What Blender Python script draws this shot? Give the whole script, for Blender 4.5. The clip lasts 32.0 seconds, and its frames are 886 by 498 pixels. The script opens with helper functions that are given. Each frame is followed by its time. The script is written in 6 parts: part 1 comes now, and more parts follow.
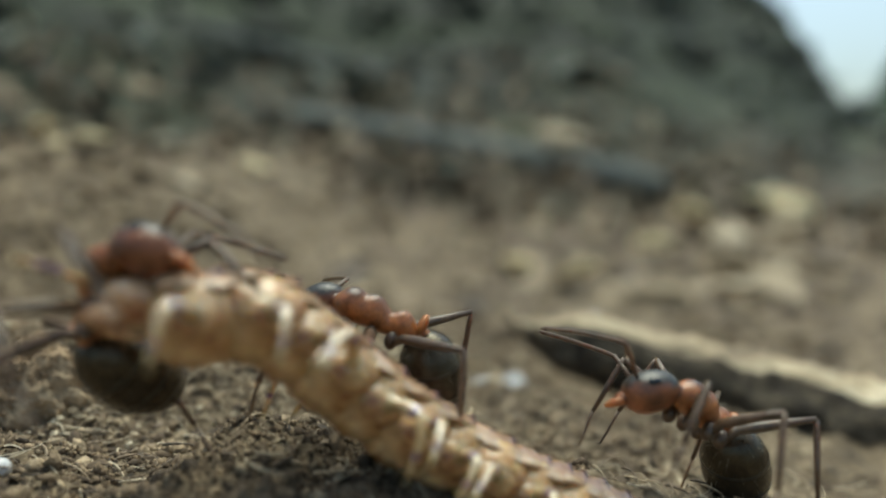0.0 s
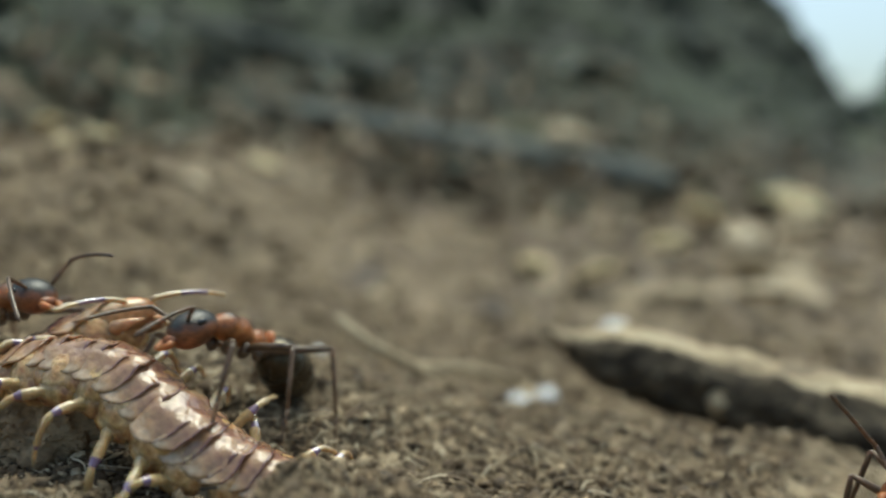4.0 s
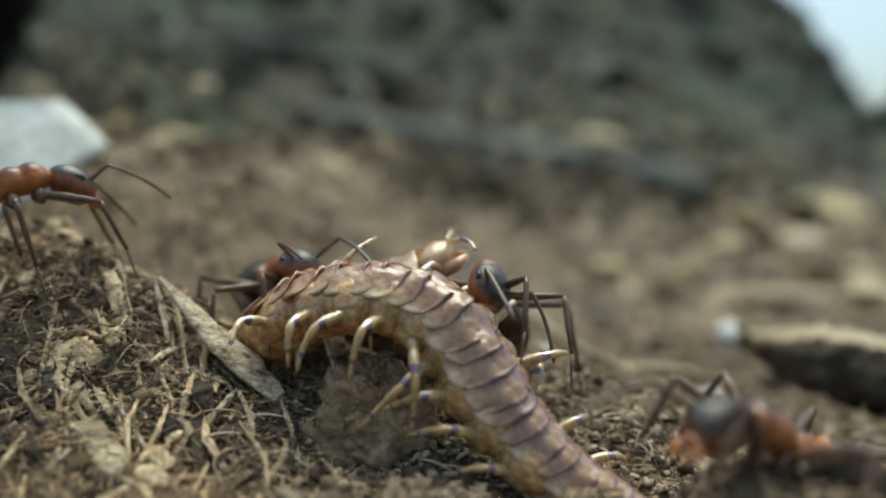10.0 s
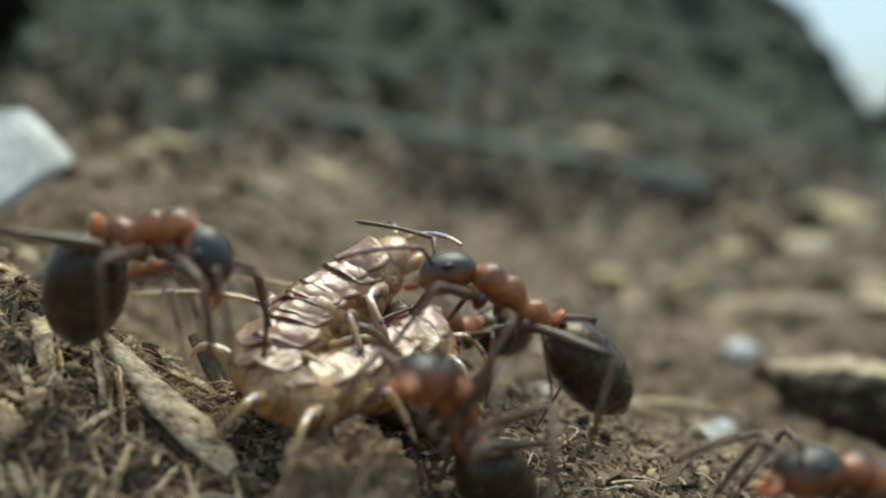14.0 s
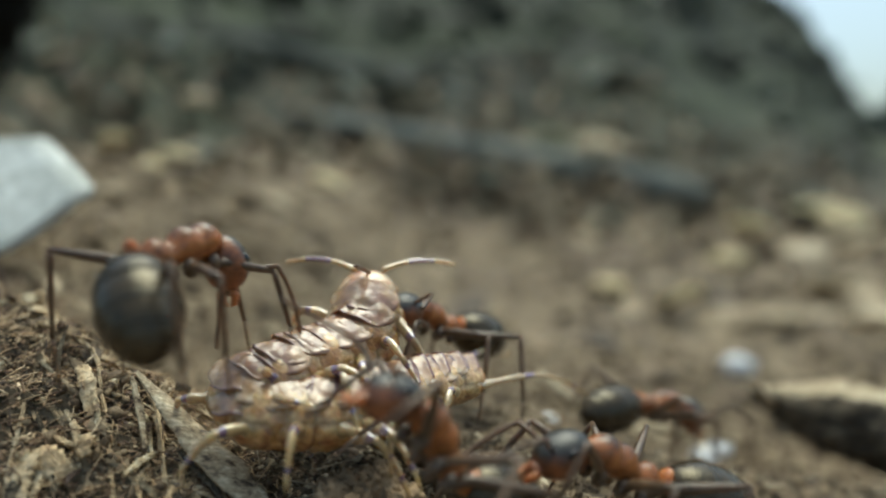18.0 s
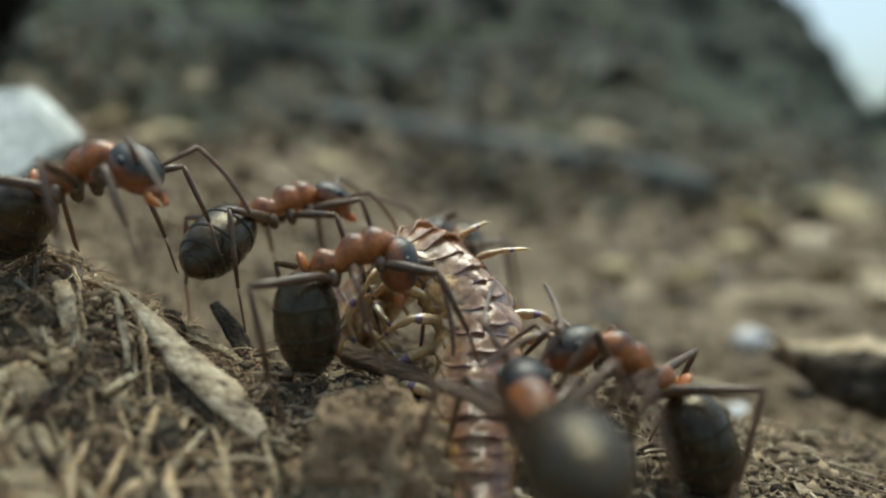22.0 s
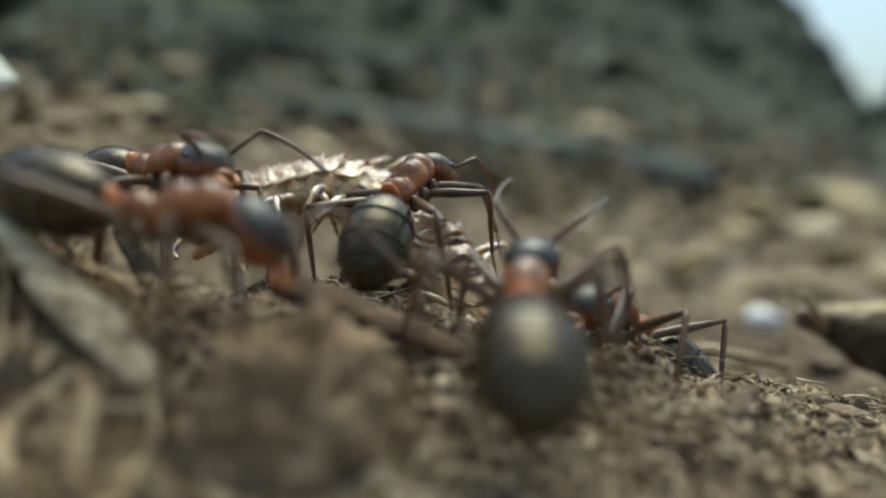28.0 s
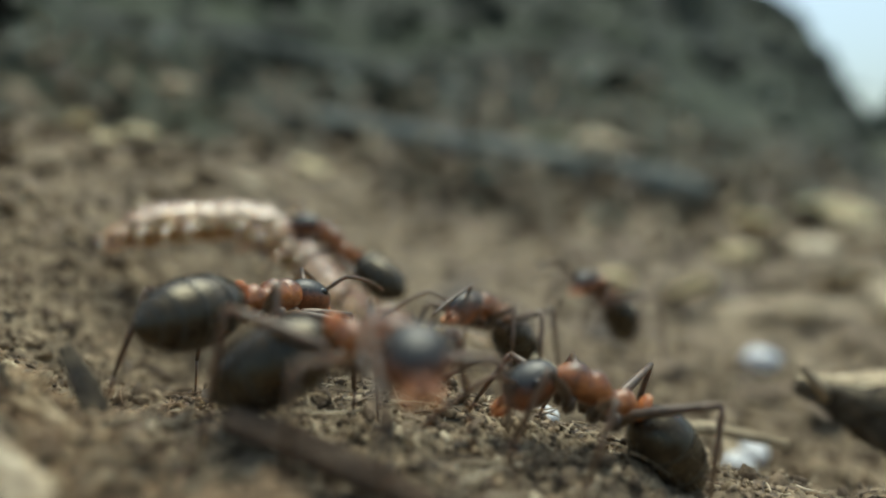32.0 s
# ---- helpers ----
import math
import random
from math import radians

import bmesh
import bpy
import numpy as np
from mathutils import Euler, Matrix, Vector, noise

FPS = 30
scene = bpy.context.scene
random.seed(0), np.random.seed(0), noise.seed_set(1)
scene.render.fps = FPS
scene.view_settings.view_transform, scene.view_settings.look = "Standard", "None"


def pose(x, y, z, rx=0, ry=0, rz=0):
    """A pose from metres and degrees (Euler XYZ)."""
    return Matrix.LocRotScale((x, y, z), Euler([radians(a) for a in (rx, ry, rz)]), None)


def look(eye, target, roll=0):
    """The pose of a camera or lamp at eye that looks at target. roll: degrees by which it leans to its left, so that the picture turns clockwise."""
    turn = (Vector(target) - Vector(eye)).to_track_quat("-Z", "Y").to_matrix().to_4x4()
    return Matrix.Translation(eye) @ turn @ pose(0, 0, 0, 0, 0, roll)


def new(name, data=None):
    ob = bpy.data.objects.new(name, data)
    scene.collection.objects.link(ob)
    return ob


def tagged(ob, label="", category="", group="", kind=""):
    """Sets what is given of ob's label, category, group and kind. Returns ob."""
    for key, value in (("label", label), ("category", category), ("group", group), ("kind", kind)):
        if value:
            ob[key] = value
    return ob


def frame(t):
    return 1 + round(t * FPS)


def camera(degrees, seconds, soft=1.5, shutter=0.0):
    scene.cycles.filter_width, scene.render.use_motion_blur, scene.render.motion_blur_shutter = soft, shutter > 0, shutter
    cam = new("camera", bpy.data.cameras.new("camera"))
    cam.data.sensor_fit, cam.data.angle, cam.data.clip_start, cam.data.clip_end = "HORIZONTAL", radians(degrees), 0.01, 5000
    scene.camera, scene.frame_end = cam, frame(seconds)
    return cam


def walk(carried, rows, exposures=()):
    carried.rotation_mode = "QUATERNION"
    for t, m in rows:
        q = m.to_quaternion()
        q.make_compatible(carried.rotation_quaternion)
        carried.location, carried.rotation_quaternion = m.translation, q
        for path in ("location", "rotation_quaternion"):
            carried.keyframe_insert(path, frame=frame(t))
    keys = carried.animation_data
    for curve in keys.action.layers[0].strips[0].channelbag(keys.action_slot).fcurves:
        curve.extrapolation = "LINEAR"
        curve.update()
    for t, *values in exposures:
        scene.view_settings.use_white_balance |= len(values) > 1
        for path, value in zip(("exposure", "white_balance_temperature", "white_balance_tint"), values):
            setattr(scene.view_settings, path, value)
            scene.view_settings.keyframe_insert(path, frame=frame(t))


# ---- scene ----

# All lengths below are in millimetres and are scaled to metres on the way out.
MM = 0.001


def at(x, y, z):
    return Vector((x * MM, y * MM, z * MM))


def smooth(a):
    a = min(1.0, max(0.0, a))
    return a * a * (3 - 2 * a)


# ---- camera ----
cam = camera(66.0, 32.0, soft=2.0, shutter=0.5)
cam.data.dof.use_dof = True
cam.data.dof.focus_distance = 0.0210
cam.data.dof.aperture_fstop = 29.0

CAMERA_ROWS = [
    (0.0, 13.29, -2.76, 13.51, 0.17, -5.69, -0.07),
    (0.5, 13.38, -2.73, 13.51, 0.14, -5.76, -0.07),
    (1.0, 13.34, -2.66, 13.51, 0.12, -5.82, -0.08),
    (1.5, 13.25, -2.50, 13.65, 0.10, -5.88, -0.09),
    (2.0, 13.10, -2.26, 13.79, 0.09, -5.92, -0.11),
    (2.5, 12.93, -1.88, 13.85, 0.07, -5.96, -0.13),
    (3.0, 12.86, -1.35, 13.89, 0.12, -5.97, -0.17),
    (3.5, 12.45, -0.75, 13.90, 0.18, -5.97, -0.22),
    (4.0, 11.21, -0.17, 13.89, 0.26, -5.96, -0.26),
    (4.5, 8.68, 0.32, 13.85, 0.39, -5.93, -0.29),
    (5.0, 4.39, 0.63, 13.78, 0.94, -5.97, -0.24),
    (5.5, 1.78, 0.57, 13.90, 1.08, -5.96, -0.23),
    (6.0, -0.00, -0.00, 14.00, 1.16, -5.97, -0.23),
    (6.5, -0.29, -0.34, 13.99, 1.11, -5.97, -0.22),
    (7.0, -0.18, -0.61, 14.01, 1.07, -5.96, -0.24),
    (7.5, -0.03, -0.73, 13.93, 1.00, -5.69, -0.29),
    (8.0, 0.14, -0.69, 13.80, 0.93, -5.42, -0.34),
    (8.5, 0.32, -0.46, 13.68, 0.93, -5.43, -0.33),
    (9.0, 0.46, -0.07, 13.52, 0.94, -5.45, -0.30),
    (9.5, 0.55, 0.44, 13.31, 0.94, -5.45, -0.29),
    (10.0, 0.59, 0.95, 13.14, 0.94, -5.44, -0.27),
    (10.5, 0.63, 1.33, 13.10, 0.95, -5.43, -0.27),
    (11.0, 0.69, 1.64, 13.10, 0.98, -5.42, -0.27),
    (11.5, 0.79, 1.94, 13.05, 0.98, -5.39, -0.28),
    (12.0, 0.88, 2.29, 13.02, 0.99, -5.37, -0.28),
    (12.5, 0.90, 2.75, 13.05, 1.00, -5.36, -0.27),
    (13.0, 0.96, 3.17, 13.27, 1.00, -5.34, -0.26),
    (13.5, 1.04, 3.68, 13.61, 0.98, -5.32, -0.24),
    (14.0, 1.02, 4.26, 14.03, 0.95, -5.29, -0.22),
    (14.5, 0.84, 4.33, 14.21, 0.92, -5.29, -0.23),
    (15.0, 0.72, 4.29, 14.40, 0.88, -5.29, -0.24),
    (15.5, 0.64, 4.14, 14.59, 0.85, -5.29, -0.26),
    (16.0, 0.61, 3.90, 14.79, 0.83, -5.30, -0.28),
    (16.5, 0.61, 3.60, 14.99, 0.83, -5.32, -0.30),
    (17.0, 0.64, 3.26, 15.19, 0.83, -5.34, -0.31),
    (17.5, 0.59, 3.04, 15.46, 0.82, -5.36, -0.31),
    (18.0, 0.47, 2.94, 15.82, 0.82, -5.38, -0.29),
    (18.5, 0.31, 2.98, 16.33, 0.80, -5.38, -0.28),
    (19.0, 0.19, 3.09, 16.77, 0.79, -5.37, -0.26),
    (19.5, 0.14, 3.17, 16.77, 0.79, -5.38, -0.25),
    (20.0, 0.13, 3.39, 16.45, 0.81, -5.40, -0.25),
    (20.5, 0.14, 3.70, 15.82, 0.84, -5.41, -0.27),
    (21.0, 0.14, 4.06, 14.88, 0.86, -5.45, -0.31),
    (21.5, 0.12, 4.38, 13.91, 0.85, -5.51, -0.35),
    (22.0, 0.08, 4.58, 13.01, 0.84, -5.57, -0.38),
    (22.5, 0.08, 4.77, 12.37, 0.83, -5.58, -0.38),
    (23.0, 0.10, 5.07, 11.98, 0.82, -5.53, -0.35),
    (23.5, 0.14, 5.36, 11.70, 0.81, -5.46, -0.31),
    (24.0, 0.18, 5.87, 11.42, 0.81, -5.39, -0.27),
    (24.5, 0.22, 6.39, 11.10, 0.82, -5.37, -0.26),
    (25.0, 0.33, 6.76, 10.84, 0.84, -5.38, -0.26),
    (25.5, 0.48, 7.06, 10.61, 0.85, -5.40, -0.26),
    (26.0, 0.64, 7.34, 10.44, 0.86, -5.45, -0.25),
    (26.5, 0.77, 7.66, 10.31, 0.85, -5.50, -0.23),
    (27.0, 0.85, 8.08, 10.23, 0.82, -5.54, -0.20),
    (27.5, 0.88, 8.70, 10.14, 0.77, -5.55, -0.16),
    (28.0, 0.94, 8.97, 10.21, 0.67, -5.54, -0.12),
    (28.5, 1.14, 9.20, 10.38, 0.56, -5.42, -0.09),
    (29.0, 1.27, 9.37, 11.03, 0.48, -5.28, -0.10),
    (29.5, 1.42, 9.45, 11.68, 0.48, -5.14, -0.09),
    (30.0, 1.80, 10.05, 12.25, 0.52, -5.02, -0.07),
    (30.5, 1.95, 10.41, 12.39, 0.56, -4.99, -0.11),
    (31.0, 1.84, 10.57, 12.55, 0.60, -4.96, -0.13),
    (31.5, 1.73, 10.58, 12.69, 0.64, -4.95, -0.16),
    (32.0, 1.62, 10.53, 12.82, 0.66, -4.93, -0.19),
]
walk(cam, [(t, pose(x * MM, y * MM, z * MM, 90 + pitch, roll, yaw)) for t, x, y, z, yaw, pitch, roll in CAMERA_ROWS],
     exposures=[(0, 0.44, 6150, -8.5), (32, 0.44, 6150, -8.5)])

# ---- light ----
SUN_ELEVATION, SUN_AZIMUTH = 70.0, 13.0   # azimuth from +y towards +x
world = bpy.data.worlds.new("sky_world")
scene.world = world
world.use_nodes = True
wn = world.node_tree.nodes
sky = wn.new("ShaderNodeTexSky")
sky.sky_type = "NISHITA"
sky.sun_disc = False
sky.sun_elevation = radians(SUN_ELEVATION)
sky.sun_rotation = radians(SUN_AZIMUTH)
sky.dust_density = 5.5
sky.air_density = 1.0
sky.ozone_density = 0.8
wn["Background"].inputs["Strength"].default_value = 0.15
world.node_tree.links.new(sky.outputs[0], wn["Background"].inputs["Color"])
sun_data = bpy.data.lights.new("sun", "SUN")
sun_data.energy = 1.25
sun_data.angle = radians(46)
sun_data.color = (1.0, 0.95, 0.86)
sun = new("sun", sun_data)
ez, az = radians(SUN_ELEVATION), radians(SUN_AZIMUTH)
sun.matrix_world = look((math.cos(ez) * math.sin(az), math.cos(ez) * math.cos(az), math.sin(ez)), (0, 0, 0))


# ---- materials ----
def material(name, colors, scale=1.0, rough=0.7, bump=0.3, detail_scale=None, spec=0.5, transmission=0.0,
             subsurface=0.0, ior=1.45, sheen=0.0, island=0.0, stretch=(1, 1, 1), coat=0.0, sharp=0.2):
    """Noise-mixed colours (scale in patterns per mm), a second finer grain, and bump."""
    m = bpy.data.materials.new(name)
    m.use_nodes = True
    nt = m.node_tree
    N, L = nt.nodes, nt.links
    b = N["Principled BSDF"]
    tc = N.new("ShaderNodeTexCoord")
    mp = N.new("ShaderNodeMapping")
    mp.inputs["Scale"].default_value = tuple(1000 * scale * s for s in stretch)
    L.new(tc.outputs["Object"], mp.inputs["Vector"])
    n1 = N.new("ShaderNodeTexNoise")
    n1.inputs["Scale"].default_value = 1.0
    n1.inputs["Detail"].default_value = 4.0
    n1.inputs["Roughness"].default_value = 0.62
    L.new(mp.outputs[0], n1.inputs["Vector"])
    n2 = N.new("ShaderNodeTexNoise")
    n2.inputs["Scale"].default_value = detail_scale or 6.0
    n2.inputs["Detail"].default_value = 3.0
    L.new(mp.outputs[0], n2.inputs["Vector"])
    ramp = N.new("ShaderNodeValToRGB")
    els = ramp.color_ramp.elements
    while len(els) < len(colors):
        els.new(0.5)
    lo, hi = 0.5 - sharp, 0.5 + sharp
    for i, c in enumerate(colors):
        els[i].position = lo + (hi - lo) * i / max(1, len(colors) - 1)
        els[i].color = (*c, 1)
    fac = n1.outputs["Fac"]
    if island > 0:
        geo = N.new("ShaderNodeNewGeometry")
        mix = N.new("ShaderNodeMix")
        mix.inputs[0].default_value = island
        L.new(fac, mix.inputs[2])
        spread = N.new("ShaderNodeMapRange")
        spread.inputs["To Min"].default_value = 0.25
        spread.inputs["To Max"].default_value = 0.75
        L.new(geo.outputs["Random Per Island"], spread.inputs["Value"])
        L.new(spread.outputs[0], mix.inputs[3])
        fac = mix.outputs[0]
    L.new(fac, ramp.inputs["Fac"])
    grain = N.new("ShaderNodeMix")
    grain.data_type = "RGBA"
    grain.blend_type = "MULTIPLY"
    grain.inputs[0].default_value = 0.55
    L.new(ramp.outputs["Color"], grain.inputs[6])
    gr = N.new("ShaderNodeMapRange")
    gr.inputs["From Min"].default_value, gr.inputs["From Max"].default_value = 0.3, 0.7
    gr.inputs["To Min"].default_value, gr.inputs["To Max"].default_value = 0.45, 1.25
    L.new(n2.outputs["Fac"], gr.inputs["Value"])
    L.new(gr.outputs[0], grain.inputs[7])
    L.new(grain.outputs[2], b.inputs["Base Color"])
    b.inputs["Roughness"].default_value = rough
    b.inputs["Specular IOR Level"].default_value = spec
    b.inputs["Transmission Weight"].default_value = transmission
    b.inputs["IOR"].default_value = ior
    b.inputs["Coat Weight"].default_value = coat
    b.inputs["Coat Roughness"].default_value = 0.15
    b.inputs["Sheen Weight"].default_value = sheen
    b.inputs["Sheen Roughness"].default_value = 0.4
    if subsurface:
        b.inputs["Subsurface Weight"].default_value = subsurface
        b.inputs["Subsurface Radius"].default_value = (1.0, 0.55, 0.25)
        b.inputs["Subsurface Scale"].default_value = 0.0006
    if bump:
        bp = N.new("ShaderNodeBump")
        bp.inputs["Strength"].default_value = bump
        bp.inputs["Distance"].default_value = 0.0001 / scale
        L.new(n2.outputs["Fac"], bp.inputs["Height"])
        L.new(bp.outputs[0], b.inputs["Normal"])
    return m


M_SOIL = material("soil", [(0.042, 0.03, 0.018), (0.135, 0.1, 0.059), (0.205, 0.155, 0.093), (0.38, 0.3, 0.19)], 0.6, 0.9, 0.9, 7)
M_CRUMB = material("soil_crumbs", [(0.03, 0.02, 0.011), (0.1, 0.068, 0.039), (0.17, 0.118, 0.068), (0.235, 0.17, 0.1), (0.44, 0.34, 0.21)], 0.9, 0.85, 0.8, 6, island=0.7)
M_LITTER = material("litter_flakes", [(0.04, 0.027, 0.016), (0.115, 0.078, 0.044), (0.165, 0.117, 0.066), (0.22, 0.16, 0.092), (0.4, 0.32, 0.2)], 0.4, 0.7, 0.5, 8, island=0.8)
M_FIBRE = material("dry_fibres", [(0.06, 0.043, 0.028), (0.25, 0.18, 0.112), (0.42, 0.33, 0.205), (0.66, 0.56, 0.39)], 0.8, 0.6, 0.3, 5, island=0.8)
M_LEAF = material("dry_leaf", [(0.1, 0.06, 0.03), (0.33, 0.235, 0.125), (0.52, 0.415, 0.245), (0.72, 0.63, 0.44)], 2.2, 0.6, 0.9, 4, sharp=0.13)
M_SLIVER = material("dry_sliver", [(0.07, 0.045, 0.025), (0.38, 0.285, 0.17), (0.5, 0.4, 0.255), (0.64, 0.54, 0.37)], 2.8, 0.6, 0.9, 4, sharp=0.16, stretch=(0.5, 1.3, 0.9))
M_DUFF = material("wood_duff", [(0.026, 0.015, 0.016), (0.14, 0.08, 0.045), (0.31, 0.195, 0.102), (0.49, 0.35, 0.188), (0.74, 0.6, 0.39)], 1.6, 0.6, 0.9, 5, island=0.6, sharp=0.2)
M_BARKDARK = material("dark_bark", [(0.02, 0.015, 0.01), (0.065, 0.05, 0.03), (0.15, 0.118, 0.075)], 0.9, 0.9, 0.9, 8)
M_STRIP = material("brown_bark", [(0.045, 0.028, 0.016), (0.13, 0.083, 0.048), (0.24, 0.165, 0.1)], 0.7, 0.85, 0.9, 7, stretch=(0.5, 1.6, 1.6))
M_WOODPALE = material("pale_wood", [(0.16, 0.115, 0.065), (0.42, 0.33, 0.2), (0.62, 0.53, 0.36)], 0.3, 0.7, 0.5, 8, stretch=(0.4, 2, 2))
M_PALE = material("white_flake", [(0.34, 0.35, 0.31), (0.5, 0.52, 0.48), (0.62, 0.64, 0.6)], 0.25, 0.6, 0.3, 8)
M_PEBBLE = material("quartz_pebble", [(0.55, 0.55, 0.54), (0.75, 0.75, 0.74)], 0.6, 0.35, 0.3, 6)
M_CLOD = material("clod", [(0.17, 0.115, 0.065), (0.36, 0.25, 0.145), (0.5, 0.38, 0.235)], 0.6, 0.9, 0.9, 7)
# the bank's shade is put into these near-black greens
M_BANK = material("bank_shaded_litter", [(0.0038, 0.007, 0.0021), (0.01, 0.0165, 0.006), (0.0215, 0.032, 0.0115), (0.058, 0.073, 0.034)], 0.014, 0.9, 0.6, 3, stretch=(0.5, 1, 1.6), sharp=0.16)
bank_nodes, bank_links = M_BANK.node_tree.nodes, M_BANK.node_tree.links
bank_place = bank_nodes.new("ShaderNodeNewGeometry")
bank_split = bank_nodes.new("ShaderNodeSeparateXYZ")
bank_links.new(bank_place.outputs["Position"], bank_split.inputs[0])
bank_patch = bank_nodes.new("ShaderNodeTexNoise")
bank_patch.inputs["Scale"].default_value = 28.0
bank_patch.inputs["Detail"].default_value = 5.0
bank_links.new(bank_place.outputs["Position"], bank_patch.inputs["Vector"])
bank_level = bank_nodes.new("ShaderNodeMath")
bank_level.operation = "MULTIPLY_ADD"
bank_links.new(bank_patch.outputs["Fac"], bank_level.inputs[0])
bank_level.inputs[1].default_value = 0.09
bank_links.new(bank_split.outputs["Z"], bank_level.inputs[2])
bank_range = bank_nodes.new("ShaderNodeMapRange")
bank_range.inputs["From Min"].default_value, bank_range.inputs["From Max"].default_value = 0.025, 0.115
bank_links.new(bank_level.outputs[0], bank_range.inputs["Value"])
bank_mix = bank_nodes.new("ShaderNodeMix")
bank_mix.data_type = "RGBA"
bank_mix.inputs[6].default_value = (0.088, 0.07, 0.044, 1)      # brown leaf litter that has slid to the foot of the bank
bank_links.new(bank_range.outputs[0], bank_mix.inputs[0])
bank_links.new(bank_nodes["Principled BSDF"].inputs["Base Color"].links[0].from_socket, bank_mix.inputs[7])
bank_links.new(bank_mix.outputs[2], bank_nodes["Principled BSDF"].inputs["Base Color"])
M_BANKBITS = material("bank_bits", [(0.009, 0.013, 0.006), (0.0175, 0.025, 0.012), (0.045, 0.052, 0.034), (0.22, 0.23, 0.18)], 0.03, 0.8, 0.5, 8, island=0.85)
M_STRAW = material("straw_chip", [(0.4, 0.3, 0.15), (0.6, 0.49, 0.26), (0.74, 0.63, 0.38)], 0.15, 0.6, 0.4, 8)
M_BRANCH = material("grey_branch", [(0.13, 0.14, 0.12), (0.2, 0.21, 0.18)], 0.06, 0.8, 0.6, 8)
# near-black for the added bar that imitates the lens's dark corner
M_BLACK = material("vignette_black", [(0.004, 0.004, 0.004), (0.012, 0.012, 0.01)], 0.05, 0.95, 0.4, 8, spec=0.1)
M_GREEN = material("foliage", [(0.02, 0.045, 0.02), (0.05, 0.09, 0.04)], 0.01, 0.8, 0.2, 8, island=0.6)


# ---- mesh helpers ----
def mesh_of(name, bm, mat, smooth_shade=True):
    me = bpy.data.meshes.new(name)
    bmesh.ops.scale(bm, vec=(MM, MM, MM), verts=bm.verts)
    bm.to_mesh(me)
    bm.free()
    if smooth_shade:
        me.shade_smooth()
    for m in (mat if isinstance(mat, (list, tuple)) else [mat]):
        me.materials.append(m)
    return me


def part(name, bm, mat, parent=None, label="", smooth_shade=True):
    ob = new(name, mesh_of(name, bm, mat, smooth_shade))
    ob.parent = parent
    if label:
        tagged(ob, label)
    return ob


def raw(name, verts, faces, mat, smooth_shade=True):
    """One mesh from vertex and face lists made by a rule, in mm."""
    me = bpy.data.meshes.new(name)
    me.from_pydata([(x * MM, y * MM, z * MM) for x, y, z in verts], [], faces)
    me.update()
    if smooth_shade:
        me.shade_smooth()
    me.materials.append(mat)
    return new(name, me)


def ball(bm, centre, radii, turn=None, seg=20, rings=12, shape=None):
    """A shaped ellipsoid added to bm; shape(unit vector) scales the radius."""
    m = Matrix.Translation(centre) @ (turn or Matrix.Identity(4))
    made = bmesh.ops.create_uvsphere(bm, u_segments=seg, v_segments=rings, radius=1.0)["verts"]
    for v in made:
        k = shape(v.co.normalized()) if shape else 1.0
        v.co = m @ Vector((v.co.x * radii[0] * k, v.co.y * radii[1] * k, v.co.z * radii[2] * k))
    return made


def tube(bm, pts, radii, sides=8, caps=True, mats=None):
    """A round tapered tube along pts; mats: a material slot for each length of it."""
    rings = []
    up = Vector((0.13, 0.21, 0.97))
    for i, p in enumerate(pts):
        d = (Vector(pts[min(i + 1, len(pts) - 1)]) - Vector(pts[max(i - 1, 0)])).normalized()
        a = d.cross(up)
        if a.length < 1e-4:
            a = d.cross(Vector((1, 0, 0)))
        a.normalize()
        c = a.cross(d)
        r = radii[i] if isinstance(radii, (list, tuple)) else radii
        rings.append([bm.verts.new(Vector(p) + (a * math.cos(k) + c * math.sin(k)) * r)
                      for k in (2 * math.pi * s / sides for s in range(sides))])
    for j, (r0, r1) in enumerate(zip(rings, rings[1:])):
        for s in range(sides):
            f = bm.faces.new((r0[s], r0[(s + 1) % sides], r1[(s + 1) % sides], r1[s]))
            if mats:
                f.material_index = mats[j]
    if caps:
        bm.faces.new(rings[0][::-1])
        bm.faces.new(rings[-1])
    return rings


# ---- ground ----
def ground_z(x, y):
    """Height of the ground in mm, without its fine relief."""
    z = 5.0 - 7.0 * math.tanh(x / 45.0) * (1.0 if x > 0 else smooth((y - 24.0) / 20.0))
    z += 1.5 * smooth((y - 19.0) / 8.0) * smooth((14.0 - x) / 12.0) * smooth((x + 9.0) / 6.0)
    z += -4.2 * smooth((y - 30.0) / 15.0) + 8.5 * smooth(-x / 40.0) * smooth((y - 30.0) / 45.0)
    u = (x + 13.5) * 0.93 + (y - 26.5) * -0.36
    w = (x + 13.5) * 0.36 + (y - 26.5) * 0.93
    z += 3.8 * math.exp(-(u / 7.5) ** 2 - (w / 3.6) ** 2)
    z += 4.3 * smooth((-x - 9.0) / 12.0) * smooth((y - 20.0) / 9.0)
    z += 1.9 * math.exp(-((x + 11.5) / 4.4) ** 2 - ((y - 23.0) / 3.2) ** 2)
    z += 2.3 * smooth((x - 3.0) / 6.0) * smooth((20.0 - y) / 3.5)
    far = max(0.0, math.hypot(x, y) - 120.0)
    z += 0.004 * far * math.exp(-far / 4000.0)
    return z


